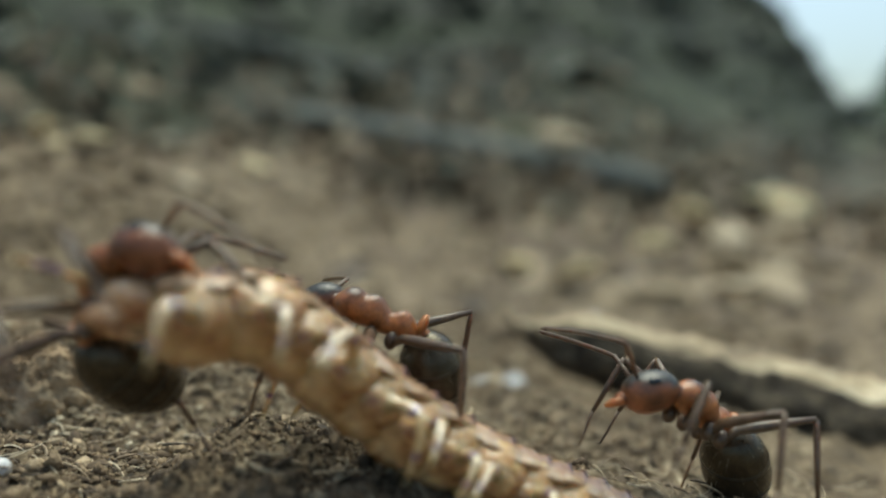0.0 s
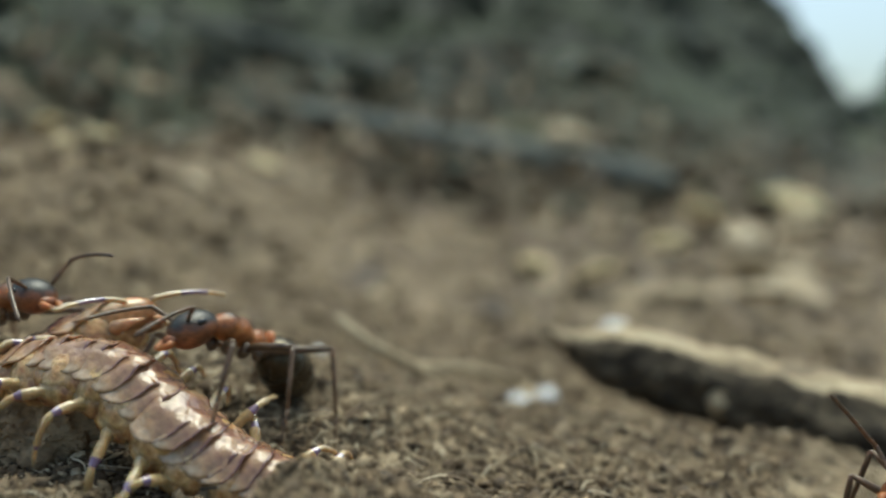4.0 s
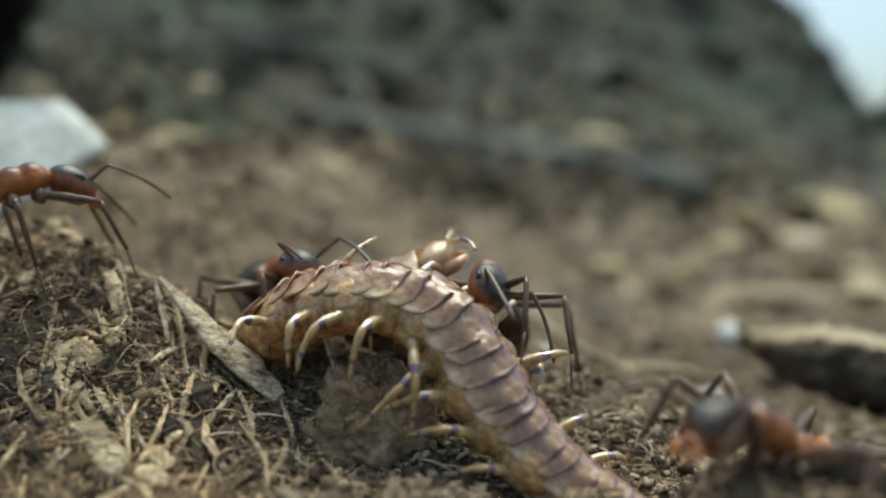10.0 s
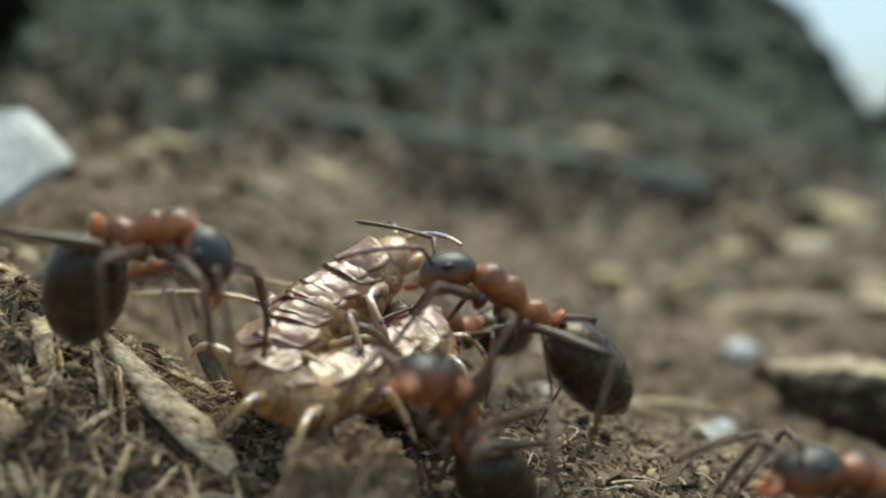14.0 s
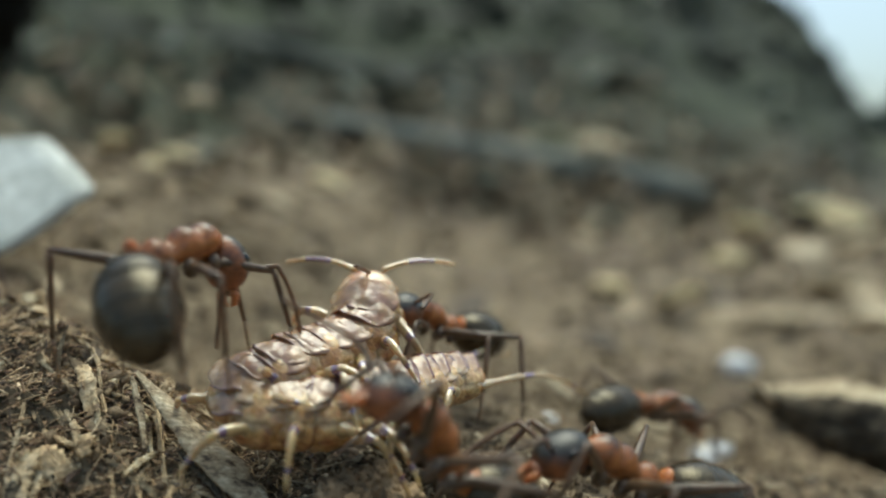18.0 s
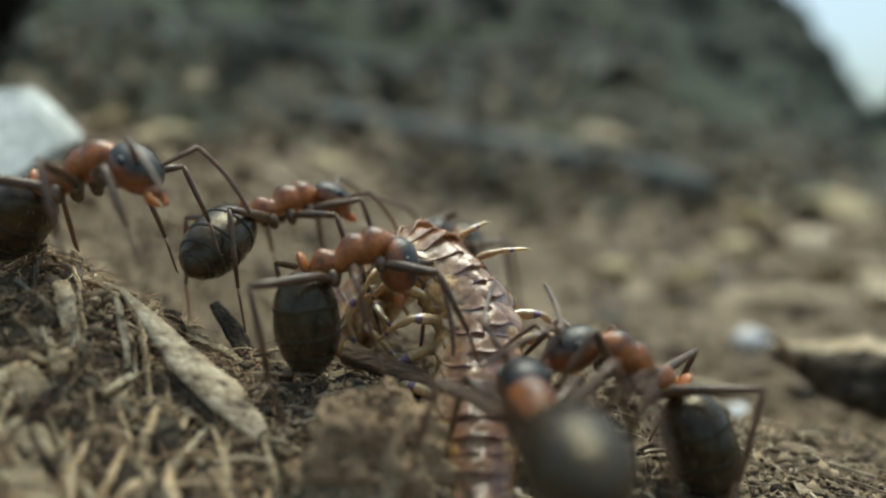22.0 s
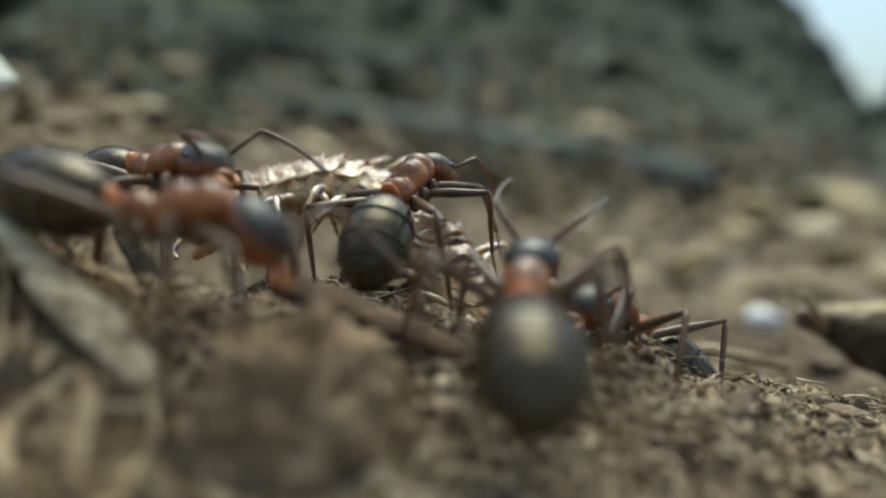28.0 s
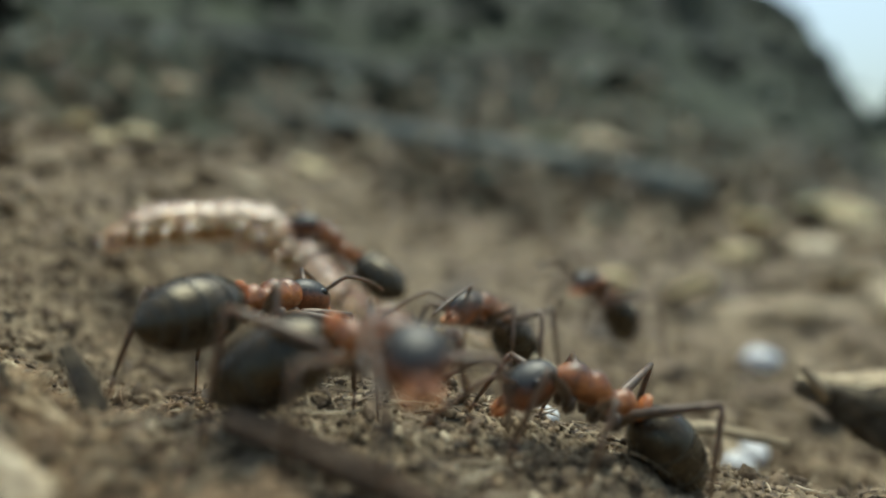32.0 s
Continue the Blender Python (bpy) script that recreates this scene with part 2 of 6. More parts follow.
def relief(x, y):
    n = noise.noise(Vector((x * 0.16, y * 0.16, 3.1))) * 0.55
    n += noise.noise(Vector((x * 0.55, y * 0.55, 7.7))) * 0.32
    n += noise.noise(Vector((x * 1.4, y * 1.4, 1.7))) * 0.17
    if y < 60 and abs(x) < 50:
        n += max(-0.25, noise.noise(Vector((x * 0.85, y * 0.85, 5.5)))) * 0.55
        n += (0.5 - abs(noise.noise(Vector((x * 2.3, y * 2.3, 8.3))))) * 0.22 + noise.noise(Vector((x * 4.7, y * 4.7, 2.9))) * 0.1
    return n


def surface(x, y):
    k = 1.0 if abs(x) < 90 and y < 160 else 4.0
    ridge = math.exp(-((x + 13.5) / 9.0) ** 2 - ((y - 25.0) / 6.0) ** 2)
    rough = ridge * (0.9 * noise.noise(Vector((x * 0.5, y * 0.8, 9.0))) + 0.5 * noise.noise(Vector((x * 1.3, y * 1.7, 4.0))))
    return ground_z(x, y) + relief(x, y) * k + rough


def spaced(a, b, step, reach, grow):
    inner = list(np.arange(a, b + 1e-6, step))
    lo, hi, d = [a], [b], step
    while hi[-1] < reach:
        d *= grow
        hi.append(hi[-1] + d)
        lo.append(lo[-1] - d)
    return lo[:0:-1] + inner + hi[1:]


gx, gy = spaced(-26, 33, 0.21, 80000, 1.13), spaced(13, 44, 0.21, 80000, 1.13)
gverts = [(x, y, surface(x, y)) for y in gy for x in gx]
W = len(gx)
gfaces = [(j * W + i, j * W + i + 1, (j + 1) * W + i + 1, (j + 1) * W + i) for j in range(len(gy) - 1) for i in range(W - 1)]
ground = raw("ground", gverts, gfaces, M_SOIL)
tagged(ground, "brown crumbly forest soil strewn with litter", "ground", kind="structure")


# ---- animals ----
def two_tone(name, dark, light, axis, lo, hi, rough, coat=0.2, sss=0.0):
    """Chitin whose pigment changes along one axis of its own part, with a mottled border."""
    m = material(name, [tuple(c * 0.3 for c in light), tuple(c * 0.8 for c in light), tuple(c * 1.2 for c in light)], 1.6, rough, 0.35, 9, coat=coat, subsurface=sss)
    N, L = m.node_tree.nodes, m.node_tree.links
    b = N["Principled BSDF"]
    tc = N.new("ShaderNodeTexCoord")
    sep = N.new("ShaderNodeSeparateXYZ")
    L.new(tc.outputs["Object"], sep.inputs[0])
    nz = N.new("ShaderNodeTexNoise")
    nz.inputs["Scale"].default_value = 2200
    L.new(tc.outputs["Object"], nz.inputs["Vector"])
    add = N.new("ShaderNodeMath")
    add.operation = "MULTIPLY_ADD"
    L.new(nz.outputs["Fac"], add.inputs[0])
    add.inputs[1].default_value = 0.0005
    L.new(sep.outputs[axis], add.inputs[2])
    mr = N.new("ShaderNodeMapRange")
    mr.inputs["From Min"].default_value = lo * MM + 0.00025
    mr.inputs["From Max"].default_value = hi * MM + 0.00025
    L.new(add.outputs[0], mr.inputs["Value"])
    mix = N.new("ShaderNodeMix")
    mix.data_type = "RGBA"
    L.new(mr.outputs[0], mix.inputs[0])
    old = b.inputs["Base Color"].links[0].from_socket
    L.new(old, mix.inputs[6])
    mix.inputs[7].default_value = (*dark, 1)
    L.new(mix.outputs[2], b.inputs["Base Color"])
    return m


RED, DARK = (0.28, 0.095, 0.034), (0.026, 0.024, 0.02)
M_HEAD = two_tone("ant_head", DARK, RED, 2, 0.0, 0.3, 0.38)
M_THORAX = two_tone("ant_thorax", (0.055, 0.028, 0.017), (0.4, 0.145, 0.042), 2, 0.26, 0.62, 0.28, 0.15, 0.35)
M_PETIOLE = material("ant_petiole", [(0.3, 0.1, 0.03), (0.5, 0.19, 0.055)], 2, 0.32, 0.1, 8, coat=0.15, subsurface=0.4)
M_GASTER = material("ant_gaster", [(0.012, 0.008, 0.005), (0.034, 0.023, 0.013), (0.06, 0.042, 0.024)], 1.3, 0.16, 0.22, 10, spec=0.6)
M_GASTER.node_tree.nodes["Principled BSDF"].inputs["Specular Tint"].default_value = (1.0, 0.9, 0.66, 1)
M_HAIR = material("ant_hair", [(0.1, 0.08, 0.05), (0.2, 0.16, 0.1)], 3, 0.4, 0.0, 8)
M_BAND = material("ant_band", [(0.03, 0.026, 0.018), (0.07, 0.06, 0.042)], 2, 0.4, 0.1, 8)
M_LEG = material("ant_leg", [(0.045, 0.03, 0.019), (0.15, 0.094, 0.054)], 1.2, 0.3, 0.15, 8, coat=0.1, subsurface=0.15)
M_EYE = material("ant_eye", [(0.006, 0.006, 0.007), (0.012, 0.012, 0.013)], 5, 0.15, 0.2, 6, coat=0.5)
M_AMBER = material("amber_flesh", [(0.28, 0.11, 0.045), (0.52, 0.28, 0.11), (0.7, 0.47, 0.23)], 1.3, 0.25, 0.8, 4, subsurface=0.5, coat=0.6, sharp=0.2)
M_TERGITE = material("tergite", [(0.12, 0.045, 0.05), (0.28, 0.145, 0.095), (0.4, 0.24, 0.125), (0.62, 0.47, 0.32)], 0.85, 0.2, 0.8, 2.6, subsurface=0.15, coat=0.6, sharp=0.24, spec=0.6)
M_MARGIN = material("tergite_margin", [(0.1, 0.04, 0.045), (0.24, 0.12, 0.1)], 2, 0.25, 0.3, 6, coat=0.7, sharp=0.3)
M_CHEAD = material("centipede_head", [(0.3, 0.09, 0.04), (0.55, 0.3, 0.14), (0.7, 0.55, 0.36)], 0.9, 0.22, 0.2, 6, subsurface=0.3, coat=0.7)
M_CLEG = material("centipede_leg", [(0.36, 0.23, 0.085), (0.56, 0.41, 0.19)], 1.2, 0.36, 0.2, 6, subsurface=0.4, coat=0.12, transmission=0.25)
M_PURPLE = material("purple_band", [(0.13, 0.075, 0.15), (0.27, 0.175, 0.27)], 2, 0.25, 0.1, 6, coat=0.5, subsurface=0.3, transmission=0.3)


def lathe_x(bm, profile, sides=22, flat=1.0, mats=None):
    """A body of revolution about x; profile is (x, radius); flat scales its height."""
    rings = [[bm.verts.new((x, r * math.cos(a), r * flat * math.sin(a))) for a in (2 * math.pi * s / sides for s in range(sides))]
             for x, r in profile]
    for j, (r0, r1) in enumerate(zip(rings, rings[1:])):
        for s in range(sides):
            f = bm.faces.new((r0[s], r0[(s + 1) % sides], r1[(s + 1) % sides], r1[s]))
            if mats:
                f.material_index = mats[j]
    bm.faces.new(rings[0][::-1])
    bm.faces.new(rings[-1])
    bmesh.ops.recalc_face_normals(bm, faces=bm.faces)


def head_mesh():
    bm = bmesh.new()
    def form(v):
        k = 1.0 - 0.16 * max(0, v.x) ** 2 + 0.06 * max(0, -v.x)
        return k
    ball(bm, (0.86, 0, -0.02), (0.86, 0.7, 0.6), Matrix.Rotation(radians(14), 4, "Y"), 26, 18, form)
    ball(bm, (1.5, 0, -0.2), (0.26, 0.34, 0.2), None, 14, 8)
    tube(bm, [(-0.12, 0, 0.0), (0.2, 0, 0.0)], [0.16, 0.3], 10)
    return mesh_of("head", bm, M_HEAD)


def eye_mesh():
    bm = bmesh.new()
    ball(bm, (0, 0, 0), (0.2, 0.09, 0.15), None, 14, 8)
    return mesh_of("eye", bm, M_EYE)


def mandible_mesh(side):
    bm = bmesh.new()
    tube(bm, [(0, 0, 0), (0.2, 0.1 * side, -0.06), (0.4, 0.03 * side, -0.12), (0.52, -0.12 * side, -0.16)], [0.13, 0.13, 0.1, 0.02], 8)
    for i in range(4):
        x = 0.26 + 0.06 * i
        tube(bm, [(x, (0.02 - 0.02 * i) * side, -0.1), (x + 0.03, (-0.07 - 0.02 * i) * side, -0.12)], [0.03, 0.004], 5)
    return mesh_of("mandible", bm, M_PETIOLE)


def antenna_mesh(side, lift, bend, reach):
    """Scape up and out, then the beaded funiculus bent forward."""
    bm = bmesh.new()
    elbow = Vector((0.45 * reach, 0.75 * side, 0.85 * lift))
    pts = [Vector((0, 0, 0)), elbow * 0.5 + Vector((0, 0.03 * side, 0.04)), elbow]
    rad = [0.05, 0.07, 0.075]
    d = Vector((1.0, 0.35 * side * bend, 0.35 * lift - 0.45 * bend)).normalized()
    p = elbow.copy()
    for i in range(11):
        d = (d + Vector((0.0, -0.02 * side, -0.05 * bend))).normalized()
        p = p + d * 0.215
        pts += [p - d * 0.15, p - d * 0.02]
        rad += [0.062, 0.07 if i < 10 else 0.03]
    tube(bm, pts, rad, 8)
    return mesh_of("antenna", bm, M_LEG)


def thorax_mesh():
    bm = bmesh.new()
    # x, middle height, half width, half height: neck, pronotum, mesonotum, groove, propodeum, waist
    outline = ((1.42, 0.02, 0.12, 0.12), (1.3, 0.03, 0.24, 0.26), (1.08, 0.1, 0.44, 0.42), (0.85, 0.12, 0.52, 0.5), (0.62, 0.09, 0.5, 0.5),
               (0.49, 0.05, 0.47, 0.47), (0.36, 0.07, 0.48, 0.49), (0.15, 0.09, 0.46, 0.5), (-0.08, 0.02, 0.41, 0.46), (-0.26, -0.09, 0.36, 0.38),
               (-0.37, -0.12, 0.34, 0.35), (-0.5, -0.1, 0.35, 0.39), (-0.74, -0.06, 0.38, 0.46), (-0.98, -0.1, 0.34, 0.38), (-1.16, -0.17, 0.24, 0.24), (-1.28, -0.18, 0.14, 0.14))
    sides = 24
    rings = [[bm.verts.new((x, w * math.cos(a), z + h * math.sin(a))) for a in (2 * math.pi * s / sides for s in range(sides))] for x, z, w, h in outline]
    for r0, r1 in zip(rings, rings[1:]):
        for s in range(sides):
            bm.faces.new((r0[s], r0[(s + 1) % sides], r1[(s + 1) % sides], r1[s]))
    bm.faces.new(rings[0][::-1])
    bm.faces.new(rings[-1])
    bmesh.ops.recalc_face_normals(bm, faces=bm.faces)
    bmesh.ops.subdivide_edges(bm, edges=bm.edges[:], cuts=1, use_grid_fill=True, smooth=0.6)
    return mesh_of("thorax", bm, M_THORAX)


def petiole_mesh():
    bm = bmesh.new()
    ball(bm, (0, 0, 0.12), (0.15, 0.3, 0.36), Matrix.Rotation(radians(-8), 4, "Y"), 16, 10)
    ball(bm, (0, 0, -0.12), (0.34, 0.2, 0.2), None, 14, 8)
    return mesh_of("petiole", bm, M_PETIOLE)


GASTER = [(0.0, 0.13), (-0.08, 0.38), (-0.26, 0.65), (-0.6, 0.87), (-1.0, 0.99), (-1.5, 1.03), (-2.0, 0.99), (-2.4, 0.87), (-2.75, 0.66), (-3.04, 0.38), (-3.24, 0.08)]


def gaster_radius(x):
    for (x0, r0), (x1, r1) in zip(GASTER, GASTER[1:]):
        if x1 <= x <= x0:
            u = (x - x0) / (x1 - x0)
            return r0 + (r1 - r0) * u
    return 0.08


def gaster_mesh():
    bm = bmesh.new()
    lathe_x(bm, [(x, r * 0.965) for x, r in GASTER], 24, 0.95)
    rnd = random.Random(2)
    for k in range(90):
        x, a = rnd.uniform(-3.0, -0.3), rnd.uniform(0, 6.28)
        q = Vector((x, math.cos(a) * gaster_radius(x), math.sin(a) * gaster_radius(x) * 0.95))
        n = len(bm.faces)
        tube(bm, [q * 0.98, q + Vector((-0.1, math.cos(a) * 0.2, math.sin(a) * 0.2)) * rnd.uniform(0.6, 1.2)], [0.009, 0.003], 3)
        bm.faces.ensure_lookup_table()
        for f in bm.faces[n:]:
            f.material_index = 1
    return mesh_of("gaster", bm, [M_GASTER, M_HAIR])


def tergite_ring(i):
    """One overlapping plate of the gaster, with its paler hind margin."""
    a, b = [(-0.04, -1.1), (-1.02, -1.92), (-1.84, -2.52), (-2.44, -2.9)][i]
    bm = bmesh.new()
    n = 9
    prof, mats = [], []
    for k in range(n + 1):
        x = a + (b - a) * k / n
        prof.append((x, gaster_radius(x) * (0.972 + 0.03 * k / n)))
        mats.append(1 if k == n - 1 else 0)
    prof.append((b, gaster_radius(b) * 0.96))
    lathe_x(bm, prof, 28, 0.95, mats + [1])
    return mesh_of("tergite", bm, [M_GASTER, M_BAND])


def leg_pose(hip, foot, femur, shin):
    """Knee of a two-link leg that arches up between hip and foot."""
    d = foot - hip
    r = min(d.length, (femur + shin) * 0.985)
    a = (femur * femur - shin * shin + r * r) / (2 * r)
    h = math.sqrt(max(0.0, femur * femur - a * a))
    u = d.normalized()
    up = (Vector((0, 0, 1)) - u * u.z).normalized()
    return hip + u * a + up * h


def ant_leg(ant, hip, foot, femur, shin):
    knee = leg_pose(hip, foot, femur, shin)
    bm = bmesh.new()
    k = knee - hip
    out = Vector((k.x, k.y, 0)).normalized()
    ball(bm, (out.x * 0.12, out.y * 0.12, -0.1), (0.2, 0.2, 0.28), None, 12, 8)
    tube(bm, [Vector((0, 0, -0.15)) + out * 0.2, k * 0.2, k * 0.45, k * 0.8, k], [0.1, 0.14, 0.16, 0.115, 0.08], 9)
    leg = part("leg", bm, M_LEG, ant)
    leg.location = hip * MM
    bm = bmesh.new()
    f = foot - knee
    side = Vector((0, 0, 1)).cross(f).normalized()
    ankle = f * 0.62 + f.cross(side).normalized() * 0.1
    tube(bm, [Vector((0, 0, 0)), ankle * 0.12, ankle * 0.5, ankle], [0.07, 0.09, 0.09, 0.06], 8)
    pts = [ankle]
    for i in range(4):
        pts.append(ankle + (f - ankle) * (0.28 * (i + 1) * (1.0 if i < 3 else 0.9)) + Vector((0, 0, 0.03 * i)))
    tube(bm, pts, [0.048, 0.045, 0.04, 0.036, 0.025], 7)
    for s in (-1, 1):
        tube(bm, [pts[-1], pts[-1] + Vector((out.x * 0.12 + 0.05 * s * out.y, out.y * 0.12 - 0.05 * s * out.x, -0.05))], [0.025, 0.006], 5)
    shin_ob = part("shin_and_foot", bm, M_LEG, leg)
    shin_ob.location = k * MM
    return leg


NECK, WAIST = Vector((1.28, 0, 0.08)), Vector((-1.42, 0, -0.05))
HEAD_ME, EYE_ME, THORAX_ME, PETIOLE_ME, GASTER_ME = head_mesh(), eye_mesh(), thorax_mesh(), petiole_mesh(), gaster_mesh()
TERGITE_ME = [tergite_ring(i) for i in range(4)]
MANDIBLE_ME = {s: mandible_mesh(s) for s in (-1, 1)}


def child(name, me, parent, loc):
    ob = new(name, me)
    ob.parent = parent
    ob.location = Vector(loc) * MM
    return ob


def build_ant(key, label, stand, scale=1.0):
    """A wood ant with jointed head, gaster, antennae and legs. Its origin is the middle of the thorax."""
    rnd = random.Random(ord(key))
    ant = tagged(new("wood_ant"), label, "ant", group="ants attacking the centipede")
    child("thorax", THORAX_ME, ant, (0, 0, 0))
    child("petiole", PETIOLE_ME, ant, (-1.32, 0, 0))
    head = child("head", HEAD_ME, ant, NECK)
    for s in (-1, 1):
        child("eye", EYE_ME, head, (0.72, 0.6 * s, 0.2)).rotation_euler = (radians(-18 * s), 0, radians(12 * s))
        child("mandible", MANDIBLE_ME[s], head, (1.5, 0.17 * s, -0.24))
    feelers = [child("antenna", antenna_mesh(s, rnd.uniform(0.5, 1.2), rnd.uniform(0.2, 0.9), rnd.uniform(0.4, 1.1)), head, (1.12, 0.3 * s, 0.2)) for s in (-1, 1)]
    gaster = child("gaster", GASTER_ME, ant, WAIST)
    for me in TERGITE_ME:
        child("tergite", me, gaster, (0, 0, 0))
    legs = []
    for s in (-1, 1):
        for hx, fx, fy, fem, sh in ((0.72, 2.5, 2.0, 2.0, 2.9), (0.05, 0.3, 2.9, 2.2, 3.2), (-0.5, -3.0, 2.5, 2.8, 3.9)):
            hip = Vector((hx, 0.3 * s, -0.4))
            foot = Vector((fx + rnd.uniform(-0.6, 0.6), s * (fy + rnd.uniform(-0.5, 0.4)), -stand + rnd.uniform(-0.15, 0.35)))
            legs.append(ant_leg(ant, hip, foot, fem, sh))
    return {"ant": ant, "head": head, "gaster": gaster, "legs": legs, "feelers": feelers}


ANTS = {
    "a": build_ant("a", "red and black wood ant gripping the centipede from behind", 3.6),
    "b": build_ant("b", "red and black wood ant with its dark gaster hanging low", 4.0),
    "c": build_ant("c", "rusty red wood ant biting at the centipede's head", 3.6),
    "e": build_ant("e", "orange-red wood ant with a grey-black gaster near the clod", 2.5),
    "f": build_ant("f", "red wood ant tugging at the centipede's tail end", 2.8),
    "j": build_ant("j", "large dark wood ant coming over the bark ridge", 3.3),
    "n": build_ant("n", "small wood ant running across the far litter", 3.2),
    "k": build_ant("k", "wood ant standing behind the dry twig", 3.2),
}

# centipede
SEGMENTS = 17
centipede = tagged(new("centipede"), "amber and brown glossy centipede with many banded legs", "centipede")
centipede.location = at(0, 24, 6)


def segment_mesh(width, height, length):
    """A soft barrel-shaped ring with a fold and a swelling above each leg."""
    bm = bmesh.new()
    n = 24
    prof = []
    for i in range(n + 1):
        u = -1 + 2 * i / n
        prof.append((length * 0.68 * u, width * 0.47 * max(0.25, (1 - abs(u) ** 3.2)) ** 0.4 * (1 + 0.03 * math.cos(7 * u))))
    lathe_x(bm, prof, 40, height / width)
    for v in bm.verts:
        v.co.z -= 0.12
    for s in (-1, 1):
        ball(bm, (0, s * width * 0.4, -0.3), (length * 0.42, 0.26, 0.42), None, 14, 10)
    for v in bm.verts:
        v.co *= 1 + 0.06 * noise.noise(v.co * 1.3 + Vector((width * 7, 0, 0))) + 0.05 * noise.noise(Vector((v.co.x * 6.0, v.co.y * 2.0, v.co.z * 2.0)))
    return mesh_of("body_segment", bm, M_AMBER)


def plate_mesh(width, height, length):
    """Arched shield, lifted at its hind margin."""
    bm = bmesh.new()
    nx, ny = 14, 22
    top, low = [], []
    for i in range(nx + 1):
        u = i / nx
        x = length * (0.52 - 1.12 * u)
        w = width * 0.5 * (0.86 + 0.16 * math.sin(math.pi * min(1, u * 1.1)))
        lift = 0.04 + 0.07 * u
        row, row2 = [], []
        for j in range(ny + 1):
            a = -1 + 2 * j / ny
            y = a * w
            xx = x - length * (0.3 * u * (1 - a * a) - 0.12 * (1 - u) * (1 - a * a)) + 0.05 * noise.noise(Vector((u * 3, a * 2.5, width * 9)))
            z = height * 0.42 * math.cos(a * 1.25) + lift - 0.05 * math.exp(-(a / 0.08) ** 2)
            if abs(a) > 0.85:
                z += 0.06 * (abs(a) - 0.85) / 0.15
            z += 0.07 * noise.noise(Vector((xx * 1.7, y * 1.7, width * 5))) + 0.035 * noise.noise(Vector((xx * 4.5, y * 3.2, 1)))
            if i == nx:
                z += 0.05
            row.append(bm.verts.new((xx, y, z)))
            row2.append(bm.verts.new((xx, y * 0.97, z - 0.07)))
        top.append(row)
        low.append(row2)
    for i in range(nx):
        for j in range(ny):
            f = bm.faces.new((top[i][j], top[i][j + 1], top[i + 1][j + 1], top[i + 1][j]))
            f.material_index = 1 if i == nx - 1 else 0
            bm.faces.new((low[i][j], low[i + 1][j], low[i + 1][j + 1], low[i][j + 1]))
    for j in range(ny):
        bm.faces.new((top[0][j], low[0][j], low[0][j + 1], top[0][j + 1]))
        bm.faces.new((top[nx][j + 1], low[nx][j + 1], low[nx][j], top[nx][j]))
    for i in range(nx):
        bm.faces.new((top[i][0], top[i + 1][0], low[i + 1][0], low[i][0]))
        bm.faces.new((top[i + 1][ny], top[i][ny], low[i][ny], low[i + 1][ny]))
    bmesh.ops.recalc_face_normals(bm, faces=bm.faces)
    return mesh_of("tergite", bm, [M_TERGITE, M_MARGIN])


def walking_leg(side, sweep, droop, length, thick=1.0):
    """Five-jointed leg with purple bands."""
    bm = bmesh.new()
    p = Vector((0, 0, 0))
    rad = 0.22 * thick
    pts, radii, slots = [p], [0.16 * thick], [0]
    for i, (share, tilt) in enumerate(((0.2, 0.35), (0.27, 0.15), (0.23, -0.55), (0.18, -1.0), (0.12, -1.2))):
        d = Vector((sweep, side, tilt * droop)).normalized()
        q = p + d * length * share
        r2 = (0.16, 0.115, 0.085, 0.06, 0.045)[i] * thick
        pts += [p + (q - p) * 0.15, p + (q - p) * 0.6, p + (q - p) * 0.9]
        radii += [rad, rad * 0.96, r2 * 0.82]
        slots += [0, 1 if i in (1, 3) else 0, 0]
        p, rad = q, r2
    pts.append(p + Vector((sweep * 0.1, side * 0.04, -0.12)))
    radii.append(0.01)
    tube(bm, pts, radii, 8, True, slots)
    return mesh_of("leg", bm, [M_CLEG, M_PURPLE])


def ringed_feeler(side):
    bm = bmesh.new()
    p, d = Vector((0, 0, 0)), Vector((0.8, 1.2 * side, 0.1)).normalized()
    pts, radii, slots = [p], [0.08], []
    for i in range(11):
        d = (d + Vector((-0.06, 0.03 * side, -0.03))).normalized()
        q = p + d * 0.22
        pts += [p + d * 0.15, q]
        radii += [0.1 - 0.003 * i, 0.07 - 0.002 * i]
        slots += [(i // 4) % 2] * 2
        p = q
    tube(bm, pts, radii, 7, True, slots)
    return mesh_of("feeler", bm, [M_CLEG, M_PURPLE])


def centipede_head():
    bm = bmesh.new()
    ball(bm, (0.15, 0, 0.05), (0.85, 0.9, 0.5), None, 24, 14, lambda v: 1 - 0.1 * max(0, v.x))
    return mesh_of("head", bm, M_CHEAD)


def forcipule(side):
    bm = bmesh.new()
    tube(bm, [(0, 0.5 * side, 0), (0.45, 0.72 * side, -0.08), (0.85, 0.5 * side, -0.12), (1.05, 0.15 * side, -0.12)], [0.24, 0.22, 0.13, 0.02], 8)
    return mesh_of("forcipule", bm, M_CHEAD)


